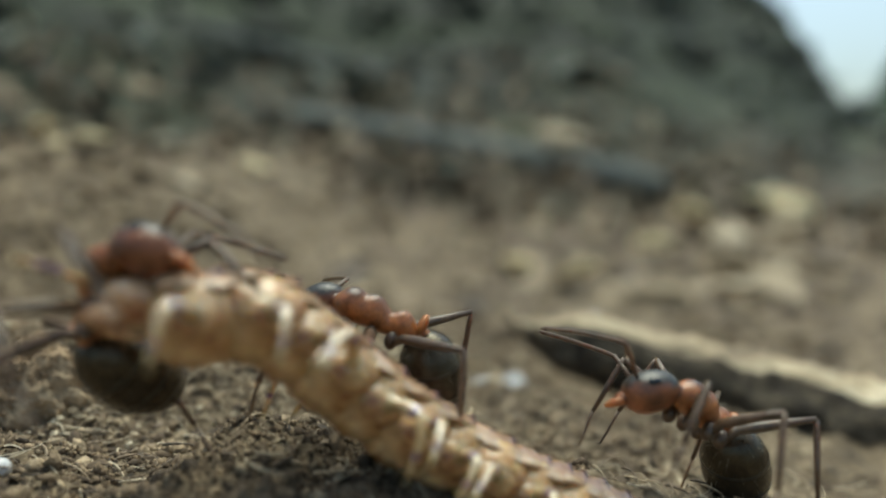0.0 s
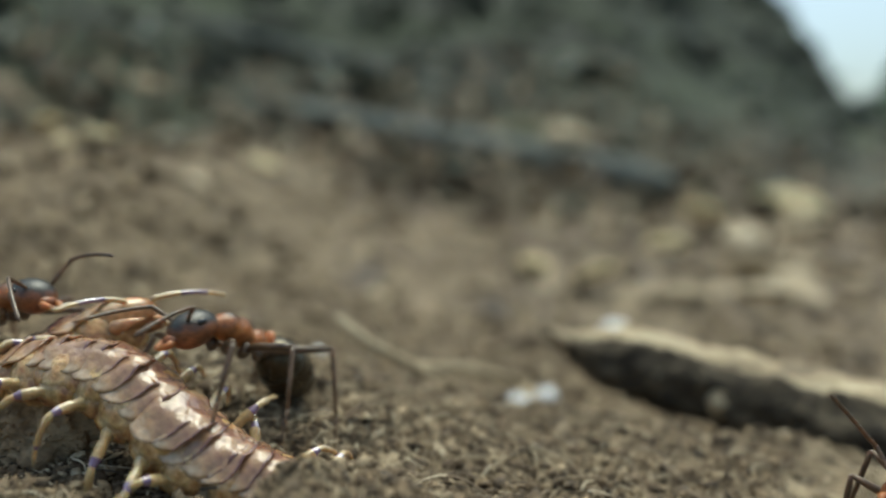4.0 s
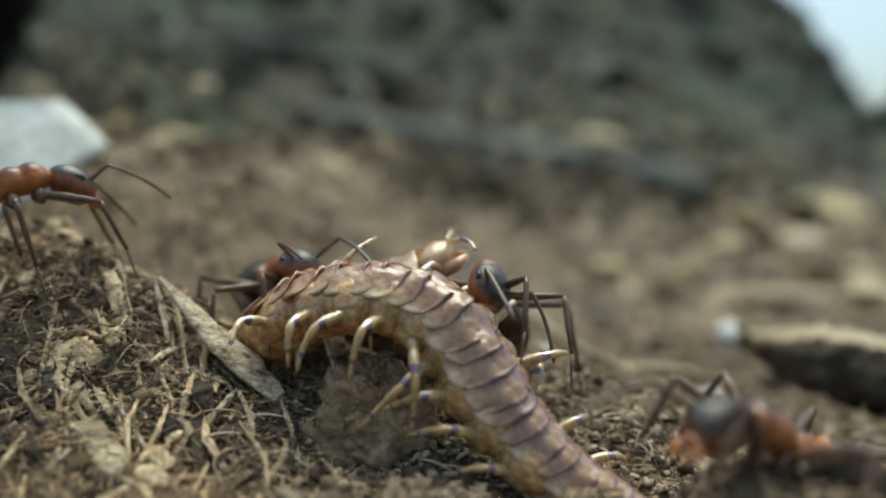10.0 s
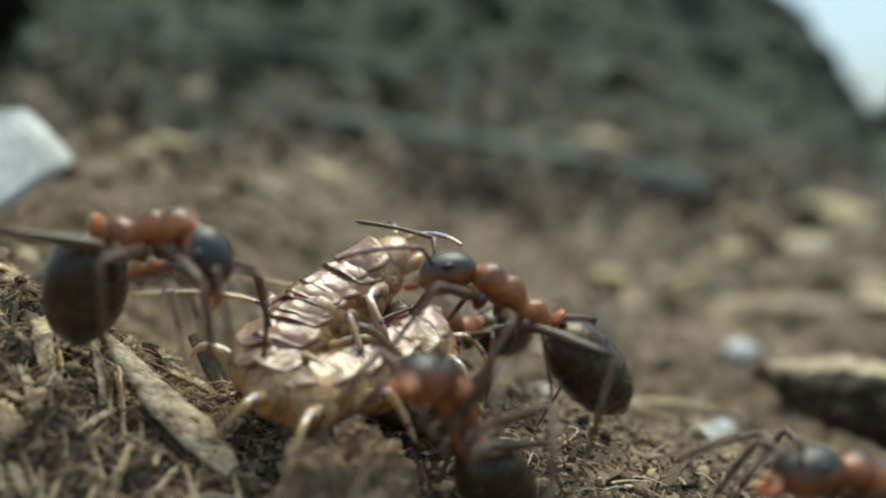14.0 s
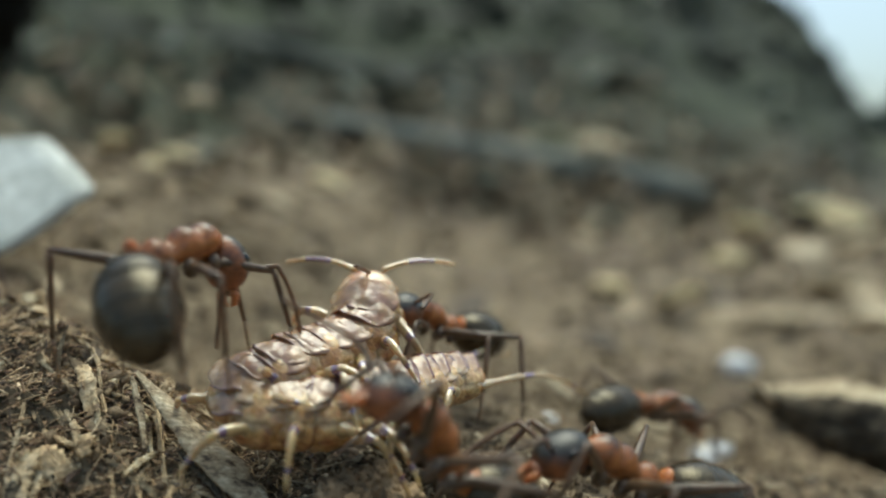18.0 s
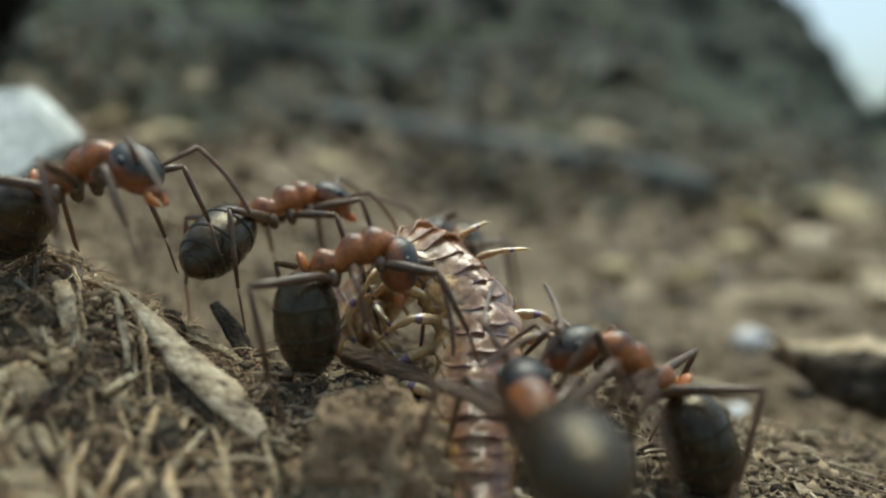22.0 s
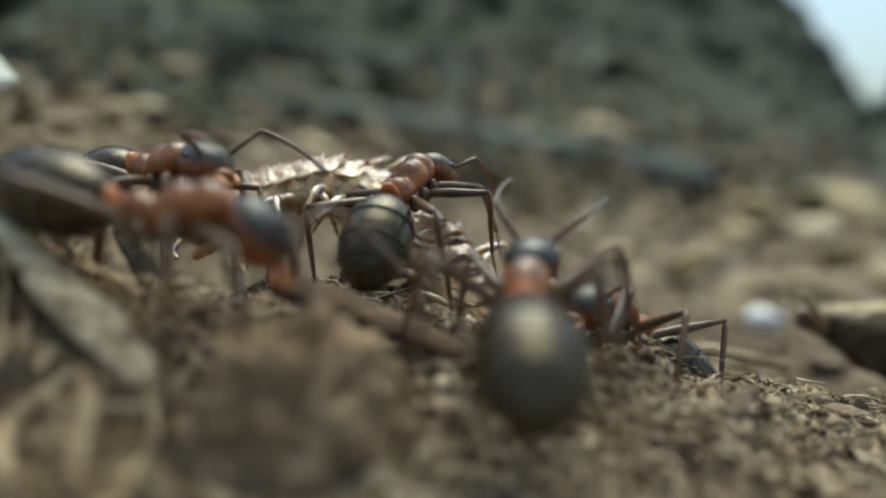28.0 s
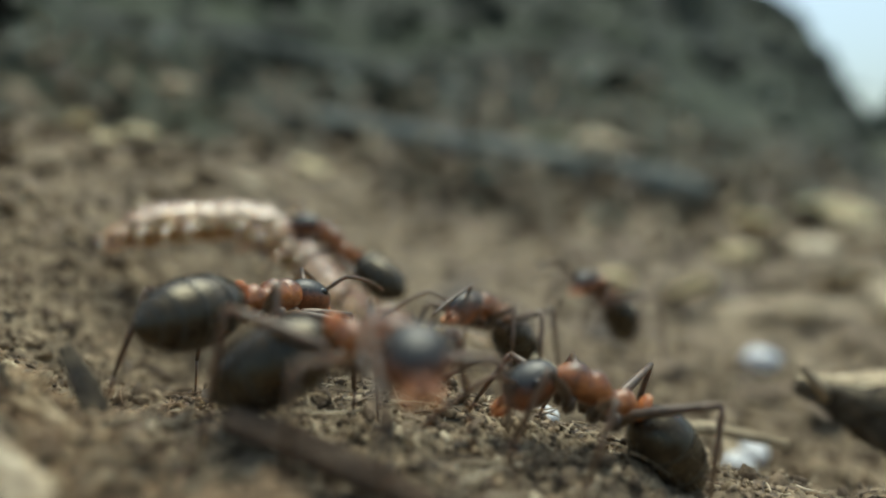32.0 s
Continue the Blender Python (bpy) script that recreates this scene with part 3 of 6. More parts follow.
rnd = random.Random(11)
SEG_ME = [segment_mesh(2.45, 2.0, 1.5), segment_mesh(2.3, 1.95, 1.35)]
PLATE_ME = [plate_mesh(2.1 + 0.07 * k, 2.0, 0.84 - 0.05 * k) for k in range(3)] + [plate_mesh(1.92 + 0.06 * k, 1.94, 0.7 + 0.05 * k) for k in range(3)]
LEG_ME = {s: [walking_leg(s, rnd.uniform(-0.7, 0.6), rnd.uniform(0.9, 2.0), rnd.uniform(2.0, 2.9)) for k in range(11)] for s in (-1, 1)}
REAR_ME = {s: walking_leg(s * 0.45, -1.0, 0.5, 7.2, 0.9) for s in (-1, 1)}
RINGS, LEGS = [], []
for i in range(SEGMENTS):
    if i == 0:
        ring = child("head", centipede_head(), centipede, (0, 0, 0))
        for s in (-1, 1):
            child("feeler", ringed_feeler(s), ring, (0.85, 0.4 * s, 0.2))
            child("forcipule", forcipule(s), ring, (0.1, 0, -0.35))
    else:
        ring = child("body_segment", SEG_ME[i % 2], centipede, (0, 0, 0))
        for k in (0, 1):
            plate = child("tergite", PLATE_ME[3 * k + rnd.randrange(3)], ring, (0.34 - 0.6 * k + rnd.uniform(-0.05, 0.05), rnd.uniform(-0.05, 0.05), 0.02 * k))
            plate.rotation_euler = (radians(rnd.uniform(-4, 4)), radians(rnd.uniform(-4, 5)), radians(rnd.uniform(-5, 5)))
        for s in (-1, 1):
            me = REAR_ME[s] if i == SEGMENTS - 1 else LEG_ME[s][(i * 5 + (s > 0) * 3) % 11]
            LEGS.append(child("leg", me, ring, (0, 0.95 * s, -0.25)))
    k = 1 - 0.07 * max(0, i - 12)
    ring.scale = (1.1, 1.12 * k, 1.12 * k)
    RINGS.append(ring)


# ---- litter on the ground ----
def lumps(name, spots, mat, label, category, rounded=False):
    """Many small irregular lumps or flakes in one mesh. spots: (x, y, z, size, stretch, flat, turn)."""
    verts, faces = [], []
    base = [(1, 0, 0), (-1, 0, 0), (0, 1, 0), (0, -1, 0), (0, 0, 1), (0, 0, -1),
            (0.6, 0.6, 0.55), (-0.6, 0.6, 0.5), (-0.6, -0.6, 0.55), (0.6, -0.6, 0.5)]
    tri = [(0, 6, 4), (6, 2, 4), (2, 7, 4), (7, 1, 4), (1, 8, 4), (8, 3, 4), (3, 9, 4), (9, 0, 4),
           (0, 2, 6), (2, 1, 7), (1, 3, 8), (3, 0, 9), (2, 0, 5), (1, 2, 5), (3, 1, 5), (0, 3, 5)]
    r = random.Random(len(spots))
    for x, y, z, size, stretch, flat, m in spots:
        n = len(verts)
        for bx, by, bz in base:
            k = size * r.uniform(0.65, 1.25)
            p = m @ Vector((bx * k * stretch, by * k, bz * k * flat))
            verts.append((x + p.x, y + p.y, z + p.z))
        faces += [(a + n, b + n, c + n) for a, b, c in tri]
    ob = raw(name, verts, faces, mat, rounded)
    return tagged(ob, label, category, kind="stuff")


def spread(r, near, far, half):
    """A place on the ground, thinning out with distance."""
    y = near * (far / near) ** r.random()
    return r.uniform(-half, half) * (y + 4) * 0.75 + 2, y


def turn_of(r, tilt=0.5):
    return Euler((r.uniform(-tilt, tilt), r.uniform(-tilt, tilt), r.uniform(0, 6.28))).to_matrix()


r = random.Random(4)
spots = []
for i in range(60000):
    x, y = spread(r, 12, 75, 1.0)
    s = r.uniform(0.025, 0.09) * (1 + y / 60) * (2.6 if r.random() < 0.06 else 1.0)
    spots.append((x, y, surface(x, y) + s * 0.25, s, r.uniform(0.8, 2.0), r.uniform(0.45, 1.0), turn_of(r, 1.2)))
lumps("soil_crumbs", spots, M_CRUMB, "loose brown crumbs of dry soil", "soil", True)
spots = []
for i in range(5200):
    x, y = spread(r, 15, 330, 1.1)
    if r.random() < (0.6 if y < 50 else 0.2 if x < 0.15 * y else 0.0):
        continue
    s = r.uniform(0.07, 0.24) * (0.8 + (y / 38) ** 1.45)
    spots.append((x, y, surface(x, y) + s * 0.3, s, r.uniform(1.2, 2.8), r.uniform(0.15, 0.4), turn_of(r, 0.6)))
for i in range(620):
    y = r.uniform(55, 300)
    x = r.uniform(-0.75, 0.75) * y + 4
    if x < 0.2 * y and r.random() < 0.6:
        continue
    s = r.uniform(0.45, 1.25) * (0.6 + y / 70) * (1.25 if x > 0.2 * y and r.random() < 0.3 else 1.0)
    spots.append((x, y, surface(x, y) + s * 0.3, s, r.uniform(1.4, 3.4), r.uniform(0.12, 0.3), turn_of(r, 0.35)))
lumps("litter_flakes", spots, M_LITTER, "pale and brown flakes of dry plant litter", "litter")


spots = []
for i in range(14000):
    x, y = r.uniform(-26, -3.5), r.uniform(15, 31)
    s = r.uniform(0.025, 0.085) * (2.0 if r.random() < 0.05 else 1.0)
    m = Matrix.Rotation(r.gauss(-0.9, 0.6), 3, "Z") @ Matrix.Rotation(r.uniform(-0.5, 0.7), 3, "Y")
    spots.append((x, y, surface(x, y) + s * 0.4, s, r.uniform(1.4, 3.6), r.uniform(0.35, 0.7), m))
lumps("wood_duff", spots, M_DUFF, "brown and ochre shreds of rotten wood on the ridge", "wood duff")


spots = []
for i in range(1700):
    x, y = r.gauss(-1.2, 3.6), r.uniform(18.5, 28.0)
    s = r.uniform(0.04, 0.13) * (1.7 if r.random() < 0.1 else 1.0)
    spots.append((x, y, surface(x, y) + s * 0.45, s, r.uniform(0.9, 2.4), r.uniform(0.35, 0.8), turn_of(r, 0.6)))
lumps("pale_crumbs", spots, M_FIBRE, "straw-coloured crumbs of dry litter on the soil", "litter", True)


def fibres(name, count, area, mat, label, length=(1.5, 4.0), thick=(0.035, 0.09), lean=0.5, aim=-0.6, curly=0.5, seed=3):
    """Curled dry fibres lying on the ground, in one mesh."""
    r = random.Random(seed)
    verts, faces = [], []
    for i in range(count):
        x, y = r.uniform(area[0], area[1]), r.uniform(area[2], area[3])
        z = surface(x, y) + r.uniform(0.0, 0.25)
        a = r.gauss(aim, 1.0)
        d = Vector((math.cos(a), math.sin(a), r.uniform(-0.1, lean)))
        L = r.uniform(*length)
        w = r.uniform(*thick)
        curl = Vector((r.uniform(-curly, curly), r.uniform(-curly, curly), r.uniform(-curly, 0.1)))
        p = Vector((x, y, z))
        n = len(verts)
        steps = 7
        for k in range(steps + 1):
            side = d.cross(Vector((0, 0, 1))).normalized()
            up = side.cross(d).normalized()
            ww = w * (1 - 0.6 * k / steps) * r.uniform(0.7, 1.3)
            for c in range(4):
                q = p + side * math.cos(c * 1.571) * ww + up * math.sin(c * 1.571) * ww
                verts.append(tuple(q))
            p = p + d.normalized() * L / steps
            p.z = max(p.z, surface(p.x, p.y))
            d = d + curl * (1.6 / steps)
        for k in range(steps):
            for c in range(4):
                faces.append((n + k * 4 + c, n + k * 4 + (c + 1) % 4, n + k * 4 + 4 + (c + 1) % 4, n + k * 4 + 4 + c))
    ob = raw(name, verts, faces, mat)
    return tagged(ob, label, "plant fibre", kind="stuff")


fibres("bank_fibres", 7500, (-25, -5.0, 16, 31), M_DUFF, "tangled straw-coloured fibres on the bark ridge", length=(0.3, 1.3), thick=(0.01, 0.034), lean=0.6, aim=-1.1, curly=2.2, seed=5)
fibres("near_fibres", 160, (-13, -3.4, 15.5, 21), M_DUFF, "pale wood fibres at the foot of the ridge", length=(0.7, 2.0), thick=(0.02, 0.055), lean=1.0, aim=-1.4, curly=2.0, seed=8)
fibres("ground_fibres", 2600, (-6, 30, 14, 42), M_FIBRE, "thin dry rootlets on the soil", length=(0.5, 2.0), thick=(0.02, 0.05), lean=0.3, curly=1.2, seed=6)


# ---- single pieces of litter ----
PALE_CHIPS = [
    (-36.9, 95.4, 19.7, 1.89),
    (65.0, 230.8, -3.8, 6.10),
    (90.6, 212.0, 4.0, 5.57),
    (64.8, 120.4, -1.1, 3.18),
    (33.3, 99.8, 0.1, 2.65),
    (-54.7, 151.8, 34.2, 2.98),
    (-33.7, 79.6, 12.9, 1.59),
    (64.7, 305.1, 34.0, 7.95),
    (-20.8, 120.5, 16.4, 2.39),
    (-21.5, 90.0, 13.2, 1.79),
    (59.8, 150.6, 0.0, 3.98),
    (107.5, 181.9, 1.8, 4.77),
    (-52.8, 110.5, 22.8, 2.19),
    (81.0, 161.1, 0.5, 4.24),
    (137.4, 243.3, 5.6, 6.36),
    (45.0, 94.8, -1.9, 2.52),
    (25.7, 109.7, 0.0, 2.92),
    (50.8, 85.0, -0.2, 2.25),
    (146.3, 283.8, 6.5, 7.42),
]

def sliver(name, pts, widths, thick, mat, label, category, up=(0.2, -0.5, 0.8), wave=0.12, seed=1):
    """A dry curved sliver of leaf or bark: a bent strip with thickness and a ragged edge."""
    r = random.Random(seed)
    bm = bmesh.new()
    n = 24
    rows = []
    up = Vector(up).normalized()
    P = [Vector(p) for p in pts]
    for i in range(n + 1):
        u = i / n * (len(P) - 1)
        k = min(int(u), len(P) - 2)
        f = u - k
        p = P[k].lerp(P[k + 1], f * f * (3 - 2 * f))
        d = (P[k + 1] - P[k]).normalized()
        side = d.cross(up).normalized()
        nrm = side.cross(d)
        w = widths[k] + (widths[k + 1] - widths[k]) * f
        row = []
        for j in range(7):
            a = -1 + j / 3
            row.append(p + side * w * a * (1 + r.uniform(-wave, wave)) + nrm * (0.14 * w * (1 - a * a) + r.uniform(-0.2, 0.2) * wave))
        rows.append((row, nrm))
    top = [[bm.verts.new(q) for q in row] for row, nr in rows]
    low = [[bm.verts.new(q - nr * thick) for q in row] for row, nr in rows]
    for i in range(n):
        for j in range(6):
            bm.faces.new((top[i][j], top[i][j + 1], top[i + 1][j + 1], top[i + 1][j]))
            bm.faces.new((low[i][j + 1], low[i][j], low[i + 1][j], low[i + 1][j + 1]))
        bm.faces.new((top[i][0], top[i + 1][0], low[i + 1][0], low[i][0]))
        bm.faces.new((top[i + 1][6], top[i][6], low[i][6], low[i + 1][6]))
    for e in (0, n):
        for j in range(6):
            bm.faces.new((top[e][j], low[e][j], low[e][j + 1], top[e][j + 1]))
    bmesh.ops.recalc_face_normals(bm, faces=bm.faces)
    return tagged(part(name, bm, mat), label, category)


def lump(name, centre, radii, turn, mat, label, category, rough=0.25, freq=0.9, seed=0, seg=40):
    """A stone, clod or chip: an ellipsoid broken up by noise."""
    bm = bmesh.new()
    ball(bm, (0, 0, 0), radii, None, seg, seg * 2 // 3)
    big = max(radii)
    for v in bm.verts:
        q = v.co * (freq * 2 / big) + Vector((seed * 3.1, 0, seed))
        k = 1 + rough * (noise.noise(q) + 0.5 * noise.noise(q * 2.3) + 0.3 * noise.noise(q * 5.1))
        v.co *= k
    ob = part(name, bm, mat)
    ob.matrix_basis = Matrix.Translation(at(*centre)) @ Euler([radians(a) for a in turn]).to_matrix().to_4x4()
    return tagged(ob, label, category)


def log_piece(name, a, b, r0, r1, mats, label, category, flat=0.7, seed=0, rough=0.2):
    """A broken piece of bark or branch from a to b; its upward faces take the second of two materials."""
    bm = bmesh.new()
    A, B = Vector(a), Vector(b)
    d = (B - A)
    L = d.length
    d.normalize()
    side = d.cross(Vector((0, 0, 1))).normalized()
    up = side.cross(d)
    n, m = 80, 32
    rings = []
    for i in range(n + 1):
        u = i / n
        taper = min(1, 0.25 + u * 5) * min(1, 0.45 + (1 - u) * 6)
        rr = (r0 + (r1 - r0) * u) * taper
        ring = []
        for j in range(m):
            an = 2 * math.pi * j / m
            q = Vector((u * L * 0.35 + seed, math.cos(an) * 1.3, math.sin(an) * 1.3))
            k = 1 + rough * (noise.noise(q * 1.2) + 0.6 * noise.noise(q * 3.3) + 0.35 * noise.noise(q * 8) + 0.25 * noise.noise(q * 17))
            ring.append(bm.verts.new(A + d * (u * L) + side * math.cos(an) * rr * k + up * math.sin(an) * rr * k * flat))
        rings.append(ring)
    for i in range(n):
        for j in range(m):
            f = bm.faces.new((rings[i][j], rings[i][(j + 1) % m], rings[i + 1][(j + 1) % m], rings[i + 1][j]))
            if len(mats) > 1 and math.sin(2 * math.pi * (j + 0.5) / m) > 0.86:
                f.material_index = 1
    bm.faces.new(rings[0][::-1])
    bm.faces.new(rings[-1])
    bmesh.ops.recalc_face_normals(bm, faces=bm.faces)
    return tagged(part(name, bm, mats), label, category)


# the pale dry sliver lying against the bark ridge
sliver("leaf_sliver", [(-9.3, 23.5, 10.0), (-8.4, 23.1, 9.3), (-7.2, 22.5, 8.3), (-5.9, 22.0, 7.4), (-4.8, 21.6, 6.5)], [0.04, 0.2, 0.4, 0.5, 0.22], 0.07,
       M_SLIVER, "pale dry curved leaf sliver leaning on the ridge", "dry leaf", up=(0.35, -0.7, 0.6), wave=0.1, seed=2)
sliver("leaf_sliver", [(-9.4, 23.4, 9.9), (-9.0, 23.0, 9.0), (-8.6, 22.4, 8.0)], [0.04, 0.13, 0.05], 0.06,
       M_SLIVER, "thin dry splinter beside the leaf sliver", "dry leaf", up=(0.5, -0.6, 0.6), seed=3)
# wood chips in the near left
sliver("wood_chip", [(-11.2, 22.6, 6.9), (-10.4, 21.8, 6.3), (-9.6, 20.9, 5.9)], [0.3, 0.55, 0.4], 0.25, M_WOODPALE, "pale splintered wood chip on the soil", "wood chip", seed=4)
sliver("wood_chip", [(-9.9, 19.6, 6.4), (-9.0, 18.9, 5.9), (-8.2, 18.2, 5.6)], [0.35, 0.5, 0.3], 0.25, M_WOODPALE, "pale splintered wood chip on the soil", "wood chip", seed=5)
sliver("wood_chip", [(-18.0, 28.6, 8.9), (-16.9, 28.2, 8.6), (-15.8, 27.9, 8.8)], [0.3, 0.55, 0.2], 0.2, M_WOODPALE, "pale flat chip on the bark ridge", "wood chip", seed=6)
for i in range(11):
    rr = random.Random(70 + i)
    x, y, a = rr.uniform(-13.5, -6.0), rr.uniform(18.0, 23.5), rr.gauss(-0.95, 0.35)
    d, w = Vector((math.cos(a), math.sin(a))) * rr.uniform(0.4, 0.8), rr.uniform(0.2, 0.42)
    sliver("wood_chip", [(x - d.x, y - d.y, surface(x - d.x, y - d.y) + 0.35), (x, y, surface(x, y) + 0.45), (x + d.x, y + d.y, surface(x + d.x, y + d.y) + 0.2)], [w * 0.7, w, w * 0.8], 0.2, rr.choice([M_DUFF, M_BARKDARK, M_DUFF, M_WOODPALE]),
           "blocky weathered wood chip on the slope", "wood chip", up=(rr.uniform(-0.3, 0.3), -0.5, 0.8), wave=0.2, seed=80 + i)["group"] = "wood chips"
# splinters over the ridge
r = random.Random(21)
for i in range(48):
    x, y = r.uniform(-23, -7.0), r.uniform(17.5, 30.5)
    z = surface(x, y) + 0.15
    a, L = r.gauss(-0.9, 0.7), r.uniform(0.5, 1.3)
    d = Vector((math.cos(a), math.sin(a), r.uniform(-0.5, 0.1))) * L
    w = r.uniform(0.12, 0.36)
    sliver("wood_splinter", [(x, y, z + 0.25), (x + d.x * 0.5, y + d.y * 0.5, z + 0.2), (x + d.x, y + d.y, max(z + d.z * 0.4, surface(x + d.x, y + d.y) + 0.05))], [w * 0.5, w, w * 0.3], r.uniform(0.08, 0.2),
           r.choice([M_DUFF, M_DUFF, M_LEAF, M_BARKDARK]), "splinter of weathered wood on the bark ridge", "splinter", up=(r.uniform(-0.4, 0.4), -0.4, 0.8), wave=0.3, seed=30 + i)["group"] = "ridge_chips"
# long pale strips of split wood on the near slope
for i in range(110):
    near = i < 40
    x, y = (r.uniform(-11.5, -3.8), r.uniform(15.6, 22.0)) if near else (r.uniform(-19, -7.5), r.uniform(21.0, 27.5))
    a, L = (r.gauss(-1.45, 0.28), r.uniform(1.4, 3.2)) if near else (r.gauss(-0.75, 0.35), r.uniform(1.2, 3.6))
    ex, ey = x + math.cos(a) * L, y + math.sin(a) * L
    z0, z1 = surface(x, y) + r.uniform(0.15, 0.4), surface(ex, ey) + 0.08
    w = r.uniform(0.04, 0.13) if near else r.uniform(0.04, 0.12)
    sliver("wood_strip", [(x, y, z0), ((x + ex) / 2 + r.uniform(-0.35, 0.35), (y + ey) / 2 + r.uniform(-0.2, 0.2), (z0 + z1) / 2 + r.uniform(0.05, 0.25)), (ex, ey, z1)], [w * 0.4, w, w * 0.5], r.uniform(0.06, 0.16),
           r.choice([M_LEAF, M_DUFF, M_DUFF, M_DUFF, M_DUFF, M_DUFF, M_WOODPALE, M_BARKDARK]), "pale frayed strip of split wood on the slope", "wood strip", up=(r.uniform(-0.5, 0.5), -0.5, 0.7), wave=0.3, seed=160 + i)["group"] = "wood strips"
# curled twig
bm = bmesh.new()
tube(bm, [(-8.2, 23.6, 7.3), (-7.4, 23.0, 7.2), (-6.7, 22.4, 6.7), (-6.5, 22.0, 5.9), (-6.4, 21.7, 5.2)], [0.09, 0.1, 0.09, 0.08, 0.05], 8)
tagged(part("curled_rootlet", bm, M_FIBRE), "thin curled straw-brown rootlet", "rootlet")
# dark bark piece; pale wood on its upward faces stands for the lit top
log_piece("bark_piece", (18.0, 42.4, 3.7), (42, 30.0, -0.9), 2.3, 3.8, [M_BARKDARK, M_WOODPALE], "dark bark fragment, its top painted pale as if lit", "bark", 0.75, 1, 0.26)
bm = bmesh.new()
ball(bm, (26.3, 35.9, 1.8), (0.9, 0.7, 0.95), None, 16, 10)
part("knot", bm, M_WOODPALE, bpy.data.objects["bark_piece"], "round pale knot in the bark")
# pale chips that catch the light further back
for i, (x, y, z, s) in enumerate(PALE_CHIPS):
    lump("pale_chip", (x, y, max(z, surface(x, y) + s * 0.2)), (s * 1.4, s * 0.9, s * 0.38), (9 * (i % 5), 8, 50 * i), [M_STRAW, M_FIBRE, M_STRAW, M_LEAF][i % 4], "pale chip of dry litter catching the light", "litter chip", 0.35, 0.7, i + 3, 18)["group"] = "pale chips"
# white flake behind
bm = bmesh.new()
front = [bm.verts.new(p) for p in ((-21.6, 43.4, 15.2), (-23.6, 44.9, 16.7), (-26.5, 46.8, 18.6), (-37, 47.0, 18.3), (-36, 37.5, 9.4), (-29.0, 37.4, 9.3), (-24.4, 40.8, 12.2))]
face = bm.faces.new(front)
for f in bmesh.ops.extrude_face_region(bm, geom=[face])["geom"]:
    if isinstance(f, bmesh.types.BMVert):
        f.co += Vector((0.4, 1.3, 0.2))
bmesh.ops.recalc_face_normals(bm, faces=bm.faces)
bmesh.ops.bevel(bm, geom=bm.edges[:], offset=0.25, segments=2, affect="EDGES")
tagged(part("white_flake", bm, M_PALE, None, "", False), "angular white flake standing upright in the litter", "flake")
# clod in the foreground
lump("soil_clod", (-1.9, 21.4, 5.4), (2.0, 1.3, 2.1), (0, 0, 12), M_CLOD, "brown crumbly clod of soil resting on the ground", "clod", 0.34, 1.7, 2, 90)
clod = bpy.data.objects["soil_clod"]
rr = random.Random(12)
tops = [v.co / MM for v in clod.data.vertices if v.co.z > -0.0003]
spots = []
for i in range(700):
    q, s = rr.choice(tops), rr.uniform(0.03, 0.12)
    spots.append((q.x, q.y, q.z, s, rr.uniform(0.8, 1.5), rr.uniform(0.6, 1.0), turn_of(rr, 1.0)))
lumps("soil_crumb", spots, M_CLOD, "brown crumbs clinging to the clod", "", True).parent = clod
for i, (x, y, s) in enumerate([(16.2, 44.0, 0.75), (18.5, 47.5, 0.8), (22.3, 43.0, 0.5), (4.9, 33.0, 0.4), (29.0, 70, 1.5), (0.5, 15.9, 0.35)]):
    lump("pebble", (x, y, surface(x, y) + s * 0.55), (s * 1.15, s, s * 0.8), (10 * i, 0, 40 * i), M_PEBBLE, "small white quartz pebble on the soil", "pebble", 0.25, 0.7, i, 18)
# dark wood strips under the centipede
sliver("bark_strip", [(-3.2, 24.9, 7.95), (-1.6, 24.6, 7.5), (0.0, 24.3, 6.9), (1.7, 24.0, 6.25)], [0.26, 0.3, 0.28, 0.16], 0.4, M_STRIP, "dark brown strip of bark under the centipede", "bark", up=(0, -0.7, 0.7), wave=0.05, seed=9)
sliver("bark_strip", [(-7.8, 26.8, 9.0), (-6.9, 26.1, 8.2), (-6.2, 25.5, 7.3)], [0.15, 0.3, 0.22], 0.2, M_BARKDARK, "small dark splinter of bark", "bark", up=(0.3, -0.7, 0.5), seed=10)
# dry forked twig in the middle distance
bm = bmesh.new()
tube(bm, [(5.0, 38.0, 6.0), (7.0, 38.0, 4.4), (9.6, 37.6, 3.2), (12.5, 38.6, 2.9), (15.8, 38.6, 2.2)], [0.22, 0.3, 0.3, 0.28, 0.2], 10)
tube(bm, [(9.6, 37.6, 3.2), (10.8, 36.8, 2.9), (12.0, 36.2, 2.6)], [0.24, 0.2, 0.1], 8)
tagged(part("dry_twig", bm, M_WOODPALE), "pale dry bent twig on the litter", "twig")
bm = bmesh.new()
tube(bm, [(16.8, 39.6, 5.3), (18.2, 40.6, 4.0), (19.0, 41.2, 3.2)], [0.18, 0.25, 0.28], 8)
tagged(part("broken_stem", bm, M_FIBRE), "short brown broken stem leaning on the bark", "stem")


# ---- distance ----
def crest(azimuth):
    """Elevation of the bank's skyline, in degrees."""
    a = azimuth
    return 30 - 16.0 * smooth((a - 10.8) / 14.0) - 9.5 * smooth((a - 23.8) / 9.0) - 3.0 * smooth((a - 32) / 12.0)


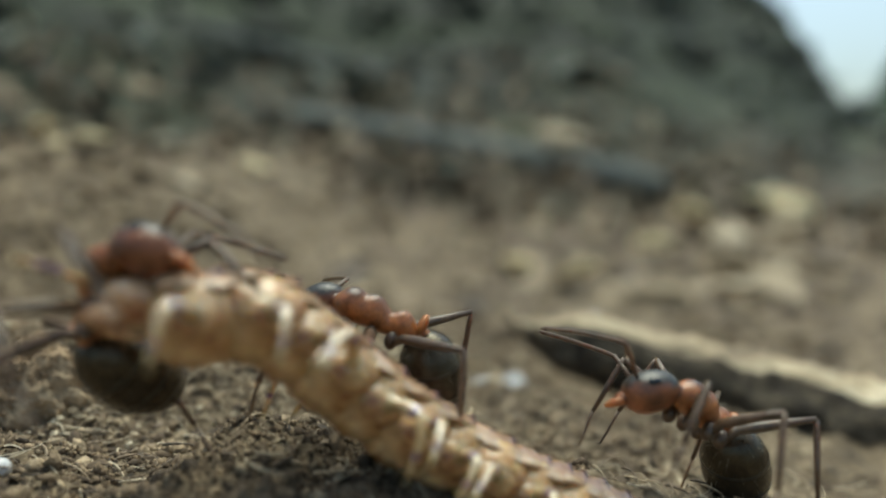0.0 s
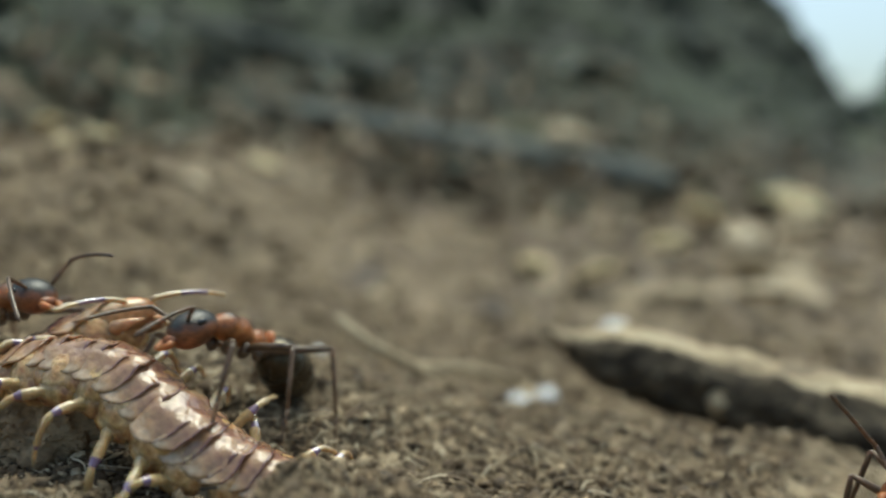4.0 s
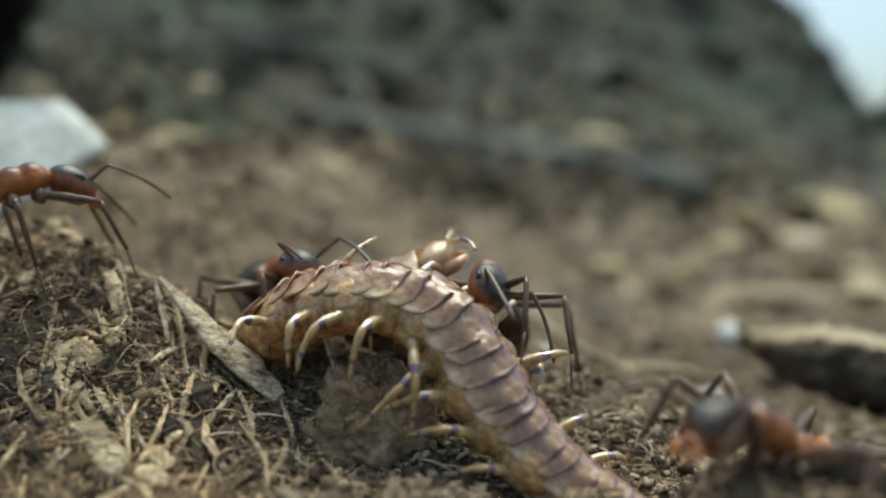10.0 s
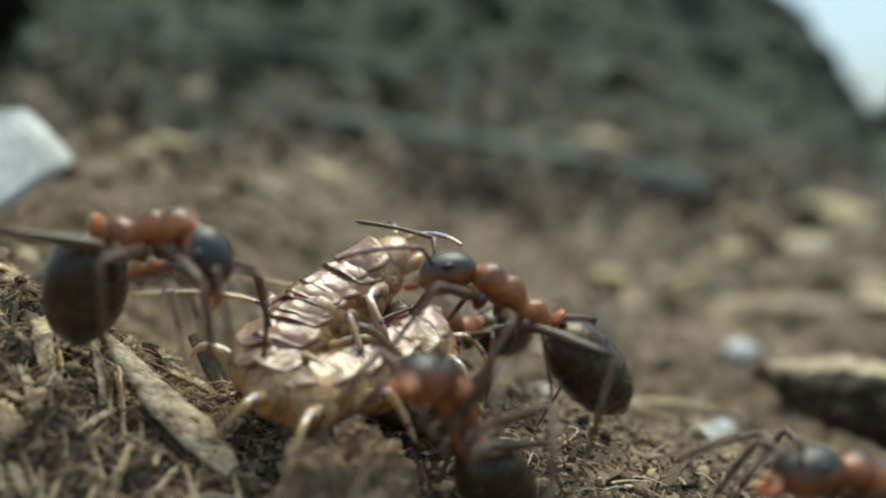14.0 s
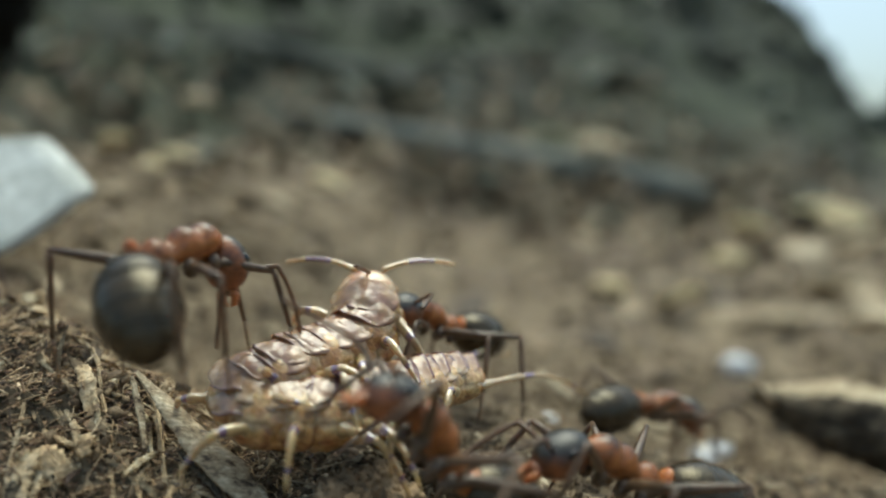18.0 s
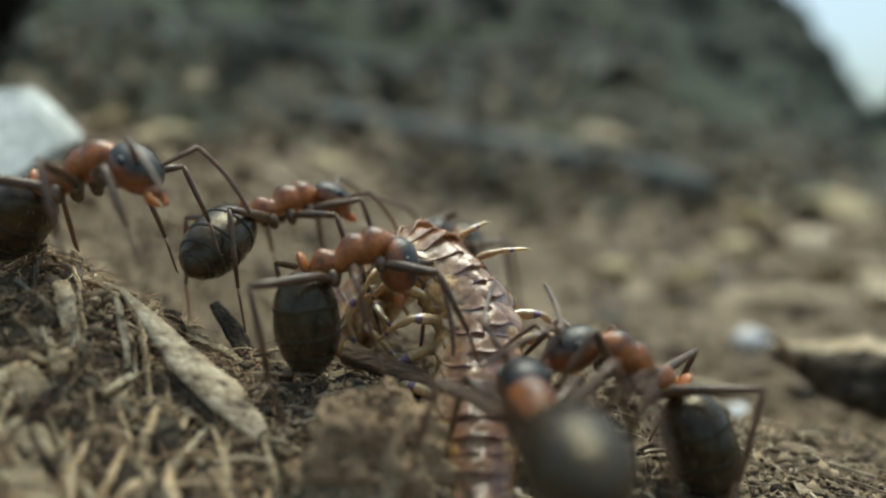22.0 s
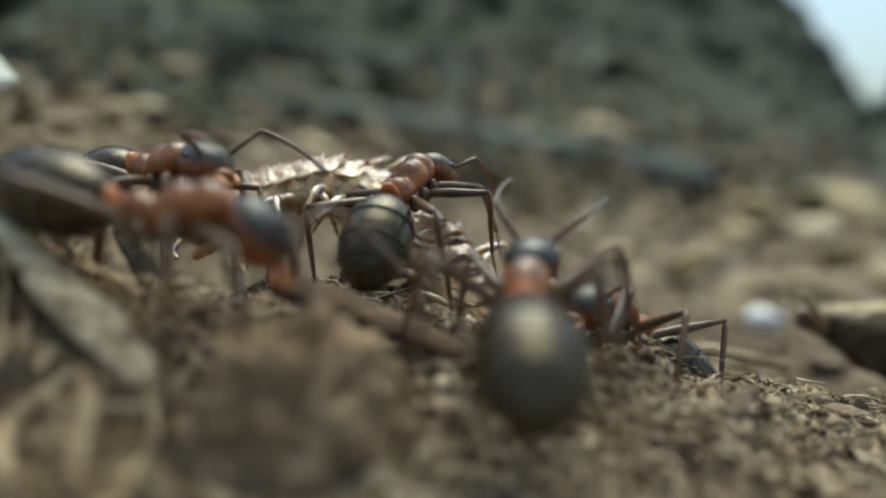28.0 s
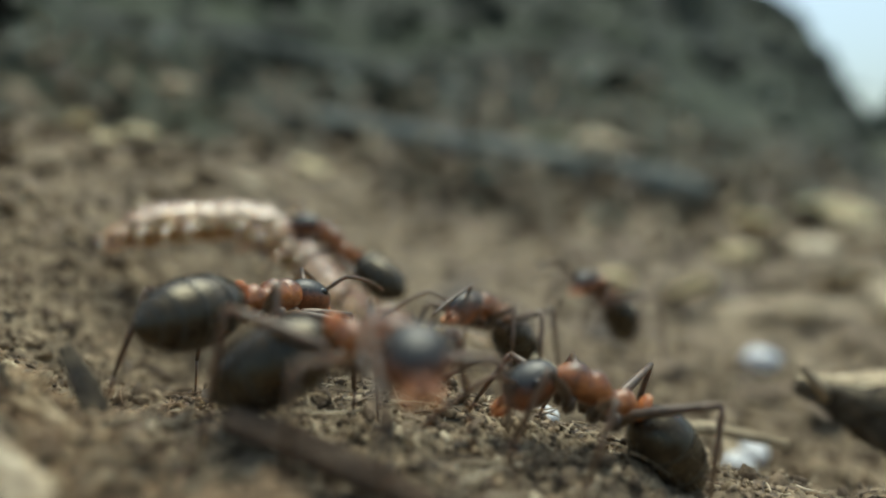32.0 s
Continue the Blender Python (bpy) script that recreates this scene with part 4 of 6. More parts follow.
bverts, bfaces = [], []
NA, NR = 170, 90
for i in range(NA + 1):
    azim = -75 + 150 * i / NA
    for j in range(NR + 1):
        u = j / NR
        back = max(0.0, (u - 0.85) / 0.15)          # the far side falls away again behind the crest
        u = min(1.0, u / 0.85)
        rr = 230 + 900 * u + 1300 * back
        x, y = rr * math.sin(radians(azim)), rr * math.cos(radians(azim))
        z = -10 + (1130 * math.tan(radians(crest(azim))) + 22) * (u ** 0.9) * (0.35 + 0.65 * u)
        k = 4 + 12 * u
        z += k * (noise.noise(Vector((x * 0.012, y * 0.012, 2))) + 0.25 * noise.noise(Vector((x * 0.035, y * 0.035, 5))))
        z = (z + 25) * (1 - smooth(back)) * smooth((75 - abs(azim)) / 16) - 25
        bverts.append((x, y, z))
for i in range(NA):
    for j in range(NR):
        a = i * (NR + 1) + j
        bfaces.append((a, a + 1, a + NR + 2, a + NR + 1))
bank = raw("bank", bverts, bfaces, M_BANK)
tagged(bank, "grey-green forest bank rising behind, its shade put into the colour", "bank", kind="structure")
r = random.Random(8)
spots = []
for i in range(2000):
    q = bverts[r.randrange(NA) * (NR + 1) + r.randrange(int(NR * 0.85))]
    s = r.uniform(2, 7) * (0.5 + q[1] / 900)
    spots.append((q[0] + r.uniform(-6, 6), q[1] + r.uniform(-6, 6), q[2] + s * 0.2, s, r.uniform(1, 3), r.uniform(0.3, 0.7), turn_of(r, 0.9)))
for i in range(420):
    q = bverts[r.randrange(NA) * (NR + 1) + r.randrange(int(NR * 0.85))]
    s = r.uniform(6, 20) * (0.35 + q[1] / 1000)
    if q[2] > 70:
        spots.append((q[0], q[1], q[2] + s * 0.1, s, r.uniform(1, 2.4), r.uniform(0.3, 0.8), turn_of(r, 0.9)))
foot = []
for i in range(2600):
    u = r.random() ** 2.0 * 0.24
    azim = r.uniform(-48, 48)
    q = bverts[int((azim + 75) / 150 * NA) * (NR + 1) + int(u * NR)]
    s = r.uniform(2, 5.5)
    foot.append((q[0] + r.uniform(-6, 6), q[1] + r.uniform(-6, 6), q[2] + s * 0.2, s, r.uniform(1, 2.2), r.uniform(0.25, 0.6), turn_of(r, 0.9)))
lumps("bank_foot_litter", foot, M_LITTER, "brown leaf litter gathered at the foot of the bank", "litter")
lumps("bank_debris", spots, M_BANKBITS, "grey and pale bits of bark and stone on the bank", "litter")
log_piece("fallen_branch", (-95, 372, 54), (110, 296, 12), 6, 8, [M_BRANCH], "long grey weathered branch lying on the bank", "branch", 0.9, 4)
log_piece("fallen_branch", (-160, 470, 118), (40, 420, 62), 3.5, 5, [M_BRANCH], "thin grey weathered branch lying on the bank", "branch", 0.9, 6)
# made-up black bar; stands for lens vignetting at the upper left
log_piece("vignette_bar", (-170, 190, 3), (-95, 190, 132), 17, 17, [M_BLACK], "black leaning bar added to darken the upper left corner", "stem", 1.0, 5)
lump("shrub_mass", (1900, 2600, 150), (260, 200, 420), (0, 0, 0), M_GREEN, "dark green shrub beyond the bank", "shrub", 0.5, 1.2, 3, 40)


# ---- motion of the animals ----
ANT_ROWS = {
    "a": [
        (0.0, 5.33, 12.74, 10.91, -37, 53, 49, -43, -53, 22),
        (1.0, 3.71, 13.71, 11.82, -35, 24, -2, -40, -10, 23),
        (2.0, -3.23, 17.52, 7.94, 55, 0, -10, 40, 7, -30),
        (2.5, -4.06, 17.90, 7.97, 56, 0, -10, 40, 7, -30),
        (4.5, -4.82, 24.93, 9.67, -48, 17, 7, -18, -7, -4),
        (5.0, -5.00, 25.18, 9.62, -52, 20, 10, -16, -10, -6),
        (6.0, -5.03, 24.60, 9.76, -59, 20, 12, -17, -13, -4),
        (7.0, -5.44, 24.00, 9.87, -58, 20, 12, -17, -12, -4),
        (8.0, -5.41, 23.97, 9.99, -59, 19, 11, -17, -11, -4),
        (9.0, -5.40, 24.58, 9.69, -58, 19, 11, -17, -11, -4),
        (10.0, -5.90, 25.65, 9.84, -57, 18, 11, -17, -11, -4),
        (11.0, -6.44, 26.32, 9.80, -56, 17, 10, -17, -11, -4),
        (12.0, -5.94, 29.87, 8.55, -56, 16, 12, -19, -12, -3),
        (13.0, -6.11, 31.75, 8.65, -55, 16, 13, -19, -13, -3),
        (14.0, -12.98, 33.81, 10.25, 25, 8, -32, -23, 33, 1),
        (16.5, -26.09, 31.07, 13.36, 2, 0, -1, -51, 1, 51),
        (18.0, -21.91, 29.44, 13.70, 2, 0, -1, -49, 1, 53),
        (19.0, -6.71, 28.65, 13.18, 3, 21, 0, -34, -22, 47),
        (20.0, -7.25, 29.01, 13.22, -14, 23, 12, -38, -2, 46),
        (21.0, -6.44, 28.87, 12.48, -1, 16, 0, -34, -11, 42),
        (22.0, -5.95, 28.52, 12.26, 39, 13, -1, -35, 27, 21),
        (23.0, -7.11, 28.58, 12.10, 52, 21, -8, -17, 40, 7),
        (24.0, -7.49, 28.42, 11.72, 71, 14, 2, -26, 9, 16),
        (24.5, -7.82, 28.98, 11.96, 71, 14, 2, -26, 9, 16),
        (26.5, -9.00, 29.13, 12.04, -25, 10, 30, -29, -10, 0),
        (27.0, -8.27, 28.57, 12.04, -25, 10, 30, -29, -10, 0),
        (28.0, -7.36, 28.57, 10.69, -33, 2, -2, -10, -5, 8),
        (29.0, -7.09, 27.37, 10.96, -10, 5, 8, -17, -8, 10),
        (30.0, -7.83, 27.92, 11.04, -23, 8, -30, -29, -1, -2),
        (31.0, -5.44, 28.95, 10.44, -8, 7, -5, -17, 0, 15),
        (32.0, -3.71, 30.30, 9.65, 68, -9, 3, -4, -6, 14),
    ],
    "b": [
        (0.0, -10.52, 21.13, 9.97, 15, 0, -6, 40, 5, -30),
        (8.5, -20.91, 22.26, 8.68, 26, 0, 2, 40, -1, -30),
        (9.5, -14.11, 22.28, 13.08, 36, 13, 5, -32, -5, 10),
        (10.0, -13.88, 22.81, 13.00, 39, 13, 11, -36, -11, 13),
        (11.0, -13.98, 23.49, 13.06, 40, 14, 14, -37, -15, 14),
        (12.0, -13.98, 24.12, 12.91, 46, 13, 2, -37, -2, 14),
        (13.0, -7.88, 24.25, 11.38, -11, -16, 10, -19, 11, 57),
        (14.0, -6.69, 21.28, 12.85, -5, 0, -11, -68, -29, 70),
        (14.5, -7.87, 21.02, 12.73, -5, 0, -11, -68, -29, 70),
        (16.5, -9.04, 21.26, 13.42, 83, 18, -4, -74, 45, 23),
        (17.0, -9.41, 21.21, 13.51, 83, 18, -4, -74, 45, 23),
        (18.0, -6.85, 20.97, 14.08, 59, 5, 3, -72, 61, 39),
        (19.0, -2.54, 21.54, 11.81, 44, 9, 16, -29, 58, 16),
        (20.0, -2.29, 21.82, 11.34, 53, -5, -4, -41, 51, 37),
        (21.0, -2.95, 22.67, 11.39, 25, 1, 1, -73, 3, 83),
        (22.0, -2.91, 24.15, 10.92, 8, 16, 2, -88, -3, 79),
        (23.0, -3.84, 24.03, 11.60, 46, 19, -8, -68, 90, 48),
        (24.0, -2.78, 23.82, 11.63, 1, 3, -3, -58, -18, 33),
        (24.5, -1.87, 24.35, 11.48, 1, 3, -3, -58, -18, 33),
        (26.5, 2.79, 27.45, 10.74, 35, -3, 67, -47, 34, 58),
        (27.0, 1.97, 27.83, 10.39, 35, -3, 67, -47, 34, 58),
        (28.0, -0.36, 30.03, 10.26, 68, 21, -7, -40, 5, 25),
        (29.0, 0.91, 31.50, 11.71, 94, 24, -11, 18, -21, 21),
        (30.0, -1.31, 39.93, 9.89, 128, 20, 8, -16, -8, -5),
        (31.0, -2.57, 44.42, 9.91, 133, 24, -3, -23, 3, 1),
        (32.0, -4.19, 45.36, 10.13, 160, 34, 15, -28, -6, -2),
    ],
    "c": [
        (0.0, 11.35, 16.83, 9.60, -184, 17, -46, -26, 29, 62),
        (1.0, 8.81, 16.35, 8.14, -172, 17, -14, -21, 15, 35),
        (2.0, 4.35, 17.08, 8.70, -180, 13, -28, -16, -51, 8),
        (2.5, 2.82, 17.52, 9.38, -180, 13, -28, -16, -51, 8),
        (4.5, 4.41, 24.32, 8.28, -108, 26, -13, -28, 17, 29),
        (5.0, 3.42, 24.66, 8.41, -108, 26, -13, -28, 17, 29),
        (6.0, 3.10, 24.08, 8.95, -115, 28, -21, -42, 18, 28),
        (7.0, 3.07, 23.47, 9.27, -112, 25, -33, -39, 15, 26),
        (8.0, 2.77, 23.43, 9.39, -109, 27, -25, -46, 12, 24),
        (9.0, 2.77, 23.75, 10.05, -118, 19, 38, -65, 9, 28),
        (10.0, 1.88, 24.16, 9.66, -107, 30, 55, -62, 2, 25),
        (11.0, 1.40, 25.45, 10.25, -102, 29, -8, -39, 2, 25),
        (12.0, 1.53, 24.62, 10.68, -105, 37, -38, -16, 1, 11),
        (13.0, 2.49, 22.98, 10.94, -158, 22, -8, -25, -7, 38),
        (14.0, 2.67, 22.97, 10.93, -181, 31, 0, -33, 6, 20),
        (14.5, 2.42, 23.02, 10.79, -181, 31, 0, -33, 6, 20),
        (16.5, 1.31, 24.43, 12.02, -150, 16, 6, -22, 19, 31),
        (17.0, 0.74, 24.61, 12.49, -150, 16, 6, -22, 19, 31),
        (18.0, -0.13, 28.56, 10.72, -135, 23, 24, -15, 11, -4),
        (19.0, 0.48, 29.58, 10.04, -141, 25, 18, -8, 5, 5),
        (20.0, -0.22, 30.94, 10.61, -137, 24, 26, -19, 3, -8),
        (21.0, 0.30, 33.73, 10.09, -112, 25, 5, -19, -3, -24),
        (22.0, -0.08, 34.49, 10.62, -106, 12, 0, -11, 5, -6),
        (23.0, -1.31, 35.16, 11.58, -115, 9, 6, -12, 9, 4),
        (24.0, -0.11, 36.88, 10.07, -113, 11, 3, -26, -3, 3),
        (26.5, -0.57, 38.63, 8.64, -111, 12, 3, -26, -3, 3),
        (28.0, -2.87, 39.96, 9.03, -107, 15, 3, -30, -3, 8),
        (32.0, -9.96, 54.27, 9.41, -112, 18, 4, -27, -4, 5),
    ],
    "e": [
        (0.0, 20.65, 16.08, 7.02, -150, 31, -41, -26, 12, 32),
        (1.0, 20.66, 16.59, 6.84, -160, 28, -8, -45, 14, 39),
        (2.0, 21.66, 16.54, 5.93, -127, 12, -5, -25, -7, 15),
        (2.5, 24.56, 16.85, 5.34, -127, 12, -5, -25, -7, 15),
        (4.5, 26.24, 19.73, 4.27, -157, 0, 3, 38, -2, -4),
        (9.0, 8.96, 15.55, 7.58, -154, 29, -2, -30, 4, 1),
        (10.0, 8.23, 16.57, 7.24, -161, 25, 13, -28, 10, 13),
        (11.0, 6.04, 17.38, 7.71, -154, 23, -7, -38, -4, 20),
        (12.0, 3.28, 18.88, 8.56, -167, 40, 24, -21, 14, 37),
        (13.0, 2.41, 19.65, 8.46, -162, 44, 33, -16, 13, 19),
        (14.0, 1.20, 20.28, 8.43, -118, 51, -6, -29, -3, -3),
        (14.5, 0.58, 19.99, 10.07, -118, 51, -6, -29, -3, -3),
        (16.5, -1.02, 20.46, 9.84, -149, 42, 20, -25, 0, -4),
        (17.0, -1.49, 19.56, 9.54, -149, 42, 20, -25, 0, -4),
        (18.0, 0.24, 19.13, 9.44, -143, 56, -11, -31, 8, -25),
        (19.0, -0.01, 19.63, 11.37, 114, 26, 6, -5, -18, -26),
        (20.0, 1.12, 18.70, 10.06, 115, -7, -11, 1, -17, -4),
        (21.0, 0.60, 19.07, 8.69, 116, -4, -7, 1, -13, -12),
        (22.0, 1.99, 19.22, 8.03, 96, -6, -10, 14, -1, 5),
        (23.0, 1.64, 19.76, 7.57, 98, -1, -8, 12, -2, 4),
        (24.0, 1.99, 20.63, 7.52, 98, 1, -5, 12, -3, 11),
        (24.5, 2.15, 21.17, 7.53, 98, 1, -5, 12, -3, 11),
        (26.5, 2.99, 22.33, 7.75, 91, 6, -5, 14, 4, 18),
        (27.0, 2.76, 22.73, 7.53, 91, 6, -5, 14, 4, 18),
        (28.0, 2.52, 23.33, 7.91, 82, 4, -8, 16, 8, 21),
        (29.0, 1.70, 23.43, 7.39, -144, 35, 4, -26, -15, 17),
        (30.0, -3.57, 22.53, 8.46, -189, 26, 2, -20, 10, -9),
        (31.0, -15.50, 25.16, 12.65, -134, 0, 23, -72, -25, 78),
        (32.0, -18.22, 26.05, 12.79, -162, 0, 33, -72, -26, 78),
    ],
    "f": [
        (0.0, 33.38, 16.58, 5.78, -159, 0, 4, -12, -5, 27),
        (10.0, 17.14, 20.57, 5.36, -158, 0, 6, -2, -6, 24),
        (12.0, 13.12, 21.38, 5.48, -155, 17, 2, -24, -2, 2),
        (13.0, 11.93, 19.79, 6.78, -156, 21, -9, -30, 4, 2),
        (14.0, 11.15, 20.22, 6.89, -159, 24, -21, -27, 5, 0),
        (14.5, 7.55, 20.30, 7.80, -159, 24, -21, -27, 5, 0),
        (16.5, 6.70, 20.52, 7.91, -147, 37, -16, -36, 5, 4),
        (17.0, 6.81, 20.17, 8.03, -147, 37, -16, -36, 5, 4),
        (18.0, 5.17, 20.84, 8.25, -164, 27, 2, -34, 1, -6),
        (19.0, 4.05, 21.98, 8.71, -157, 37, 2, -15, 6, -2),
        (20.0, 4.15, 21.53, 10.03, -164, 41, -4, -55, 12, 13),
        (21.0, 4.78, 22.21, 8.92, -165, 32, -10, -43, 10, 27),
        (22.0, 5.21, 22.93, 8.07, -178, 29, 3, -46, -9, 41),
        (23.0, 4.57, 23.35, 8.27, -164, 25, -11, -37, -27, 53),
        (24.0, 5.30, 23.25, 8.25, -156, 39, -22, -48, -22, 42),
        (24.5, 5.79, 23.78, 8.02, -156, 39, -22, -48, -22, 42),
        (26.5, 7.88, 25.31, 6.75, -155, 33, -8, -38, -31, 48),
        (27.0, 6.72, 25.47, 7.30, -155, 33, -8, -38, -31, 48),
        (28.0, 6.15, 29.07, 6.22, -145, 27, 21, -30, -34, 34),
        (29.0, 5.71, 30.02, 7.11, -149, 23, 10, -31, -30, 33),
        (30.0, 4.98, 31.09, 7.54, -146, 30, -10, -29, -22, 49),
        (31.0, 5.42, 28.81, 8.19, -173, 46, -3, -54, 4, 14),
        (32.0, 5.63, 28.58, 7.37, -174, 22, 6, -40, 14, 34),
    ],
    "j": [
        (0.0, -14.18, 19.19, 8.29, 7, 0, 13, 40, -8, -30),
        (18.0, -25.43, 24.61, 10.17, 7, 0, 12, 40, -8, -30),
        (20.0, -20.94, 24.12, 15.11, 28, 14, -4, -27, 4, 4),
        (21.0, -10.38, 22.95, 14.27, -8, 18, -11, -40, -8, 12),
        (22.0, -10.32, 23.52, 13.28, -11, 18, -8, -51, -12, 21),
        (23.0, -9.21, 23.61, 11.90, -12, -10, 7, -42, -4, 22),
        (24.0, -12.18, 25.81, 12.62, -10, 9, 4, -50, -13, 2),
        (24.5, -12.47, 26.29, 12.07, -10, 9, 4, -50, -13, 2),
        (25.5, -8.15, 24.05, 11.09, 34, -4, 8, -29, -8, 6),
        (26.5, -4.78, 21.96, 10.58, 2, -1, 2, -29, -25, 19),
        (27.0, -4.23, 22.36, 10.17, 2, -1, 2, -29, -25, 19),
        (28.0, -4.85, 23.15, 9.67, -4, -1, -2, -44, -16, -12),
        (29.0, -3.39, 24.48, 9.61, -19, 5, 3, -20, 28, 12),
        (30.0, -4.21, 25.43, 10.16, -17, 8, -16, -32, 8, 12),
        (31.0, -0.54, 26.37, 8.95, -35, 3, -2, -11, 24, 19),
        (32.0, -0.06, 24.78, 9.67, -45, 3, -36, -12, 43, 26),
    ],
    "n": [
        (0.0, 46.88, 30.73, 2.42, -174, 0, -8, 40, 6, -30),
        (9.0, 37.52, 37.91, 0.85, -179, 0, 0, 40, 0, -30),
        (10.4, 35.97, 41.19, -0.27, -179, 0, 0, 40, 0, -30),
        (11.0, 11.17, 41.20, 4.62, -151, 4, 1, -37, -1, 14),
        (12.0, 11.85, 41.94, 5.41, -156, 11, 0, -38, 0, 15),
        (13.0, 0.37, 26.91, 9.47, -127, 11, -2, -29, 2, 6),
        (14.0, 0.96, 27.91, 9.17, -134, 14, -4, -20, 4, -2),
        (16.5, -0.49, 27.16, 9.22, -118, 25, 7, -25, -7, 3),
        (17.0, -0.66, 26.81, 9.41, -121, 27, 9, -21, -9, -1),
        (18.0, 9.26, 31.33, 6.60, 31, -12, -7, -32, 7, 10),
        (18.6, 27.34, 34.64, 3.15, 18, 0, -7, 40, 6, -30),
        (21.0, 33.34, 38.01, 1.18, 187, 0, -8, 40, 6, -30),
        (29.0, 28.23, 41.99, 0.25, 192, 0, -2, 40, 2, -30),
        (30.0, 15.86, 41.62, 4.48, 211, 8, -1, -33, 1, 10),
        (31.0, 10.45, 46.30, 6.82, 219, 30, -1, -38, 1, 16),
        (32.0, 9.91, 47.30, 7.41, 228, 30, -1, -36, 1, 19),
    ],
    "k": [
        (0.0, 42.68, 26.66, 2.73, -158, 0, 1, 40, -1, -30),
        (29.0, 28.01, 38.99, 1.31, -157, 0, 1, 35, -1, -20),
        (30.0, 31.01, 39.84, 0.67, -158, 0, 2, 40, -1, -30),
        (30.7, 13.06, 39.19, 6.64, -145, 15, 3, -27, -3, 5),
        (31.0, 7.96, 38.29, 7.40, -137, 14, 1, -32, -1, 9),
        (32.0, 3.27, 37.72, 7.95, -118, 18, -14, -19, -6, 35),
    ],
}
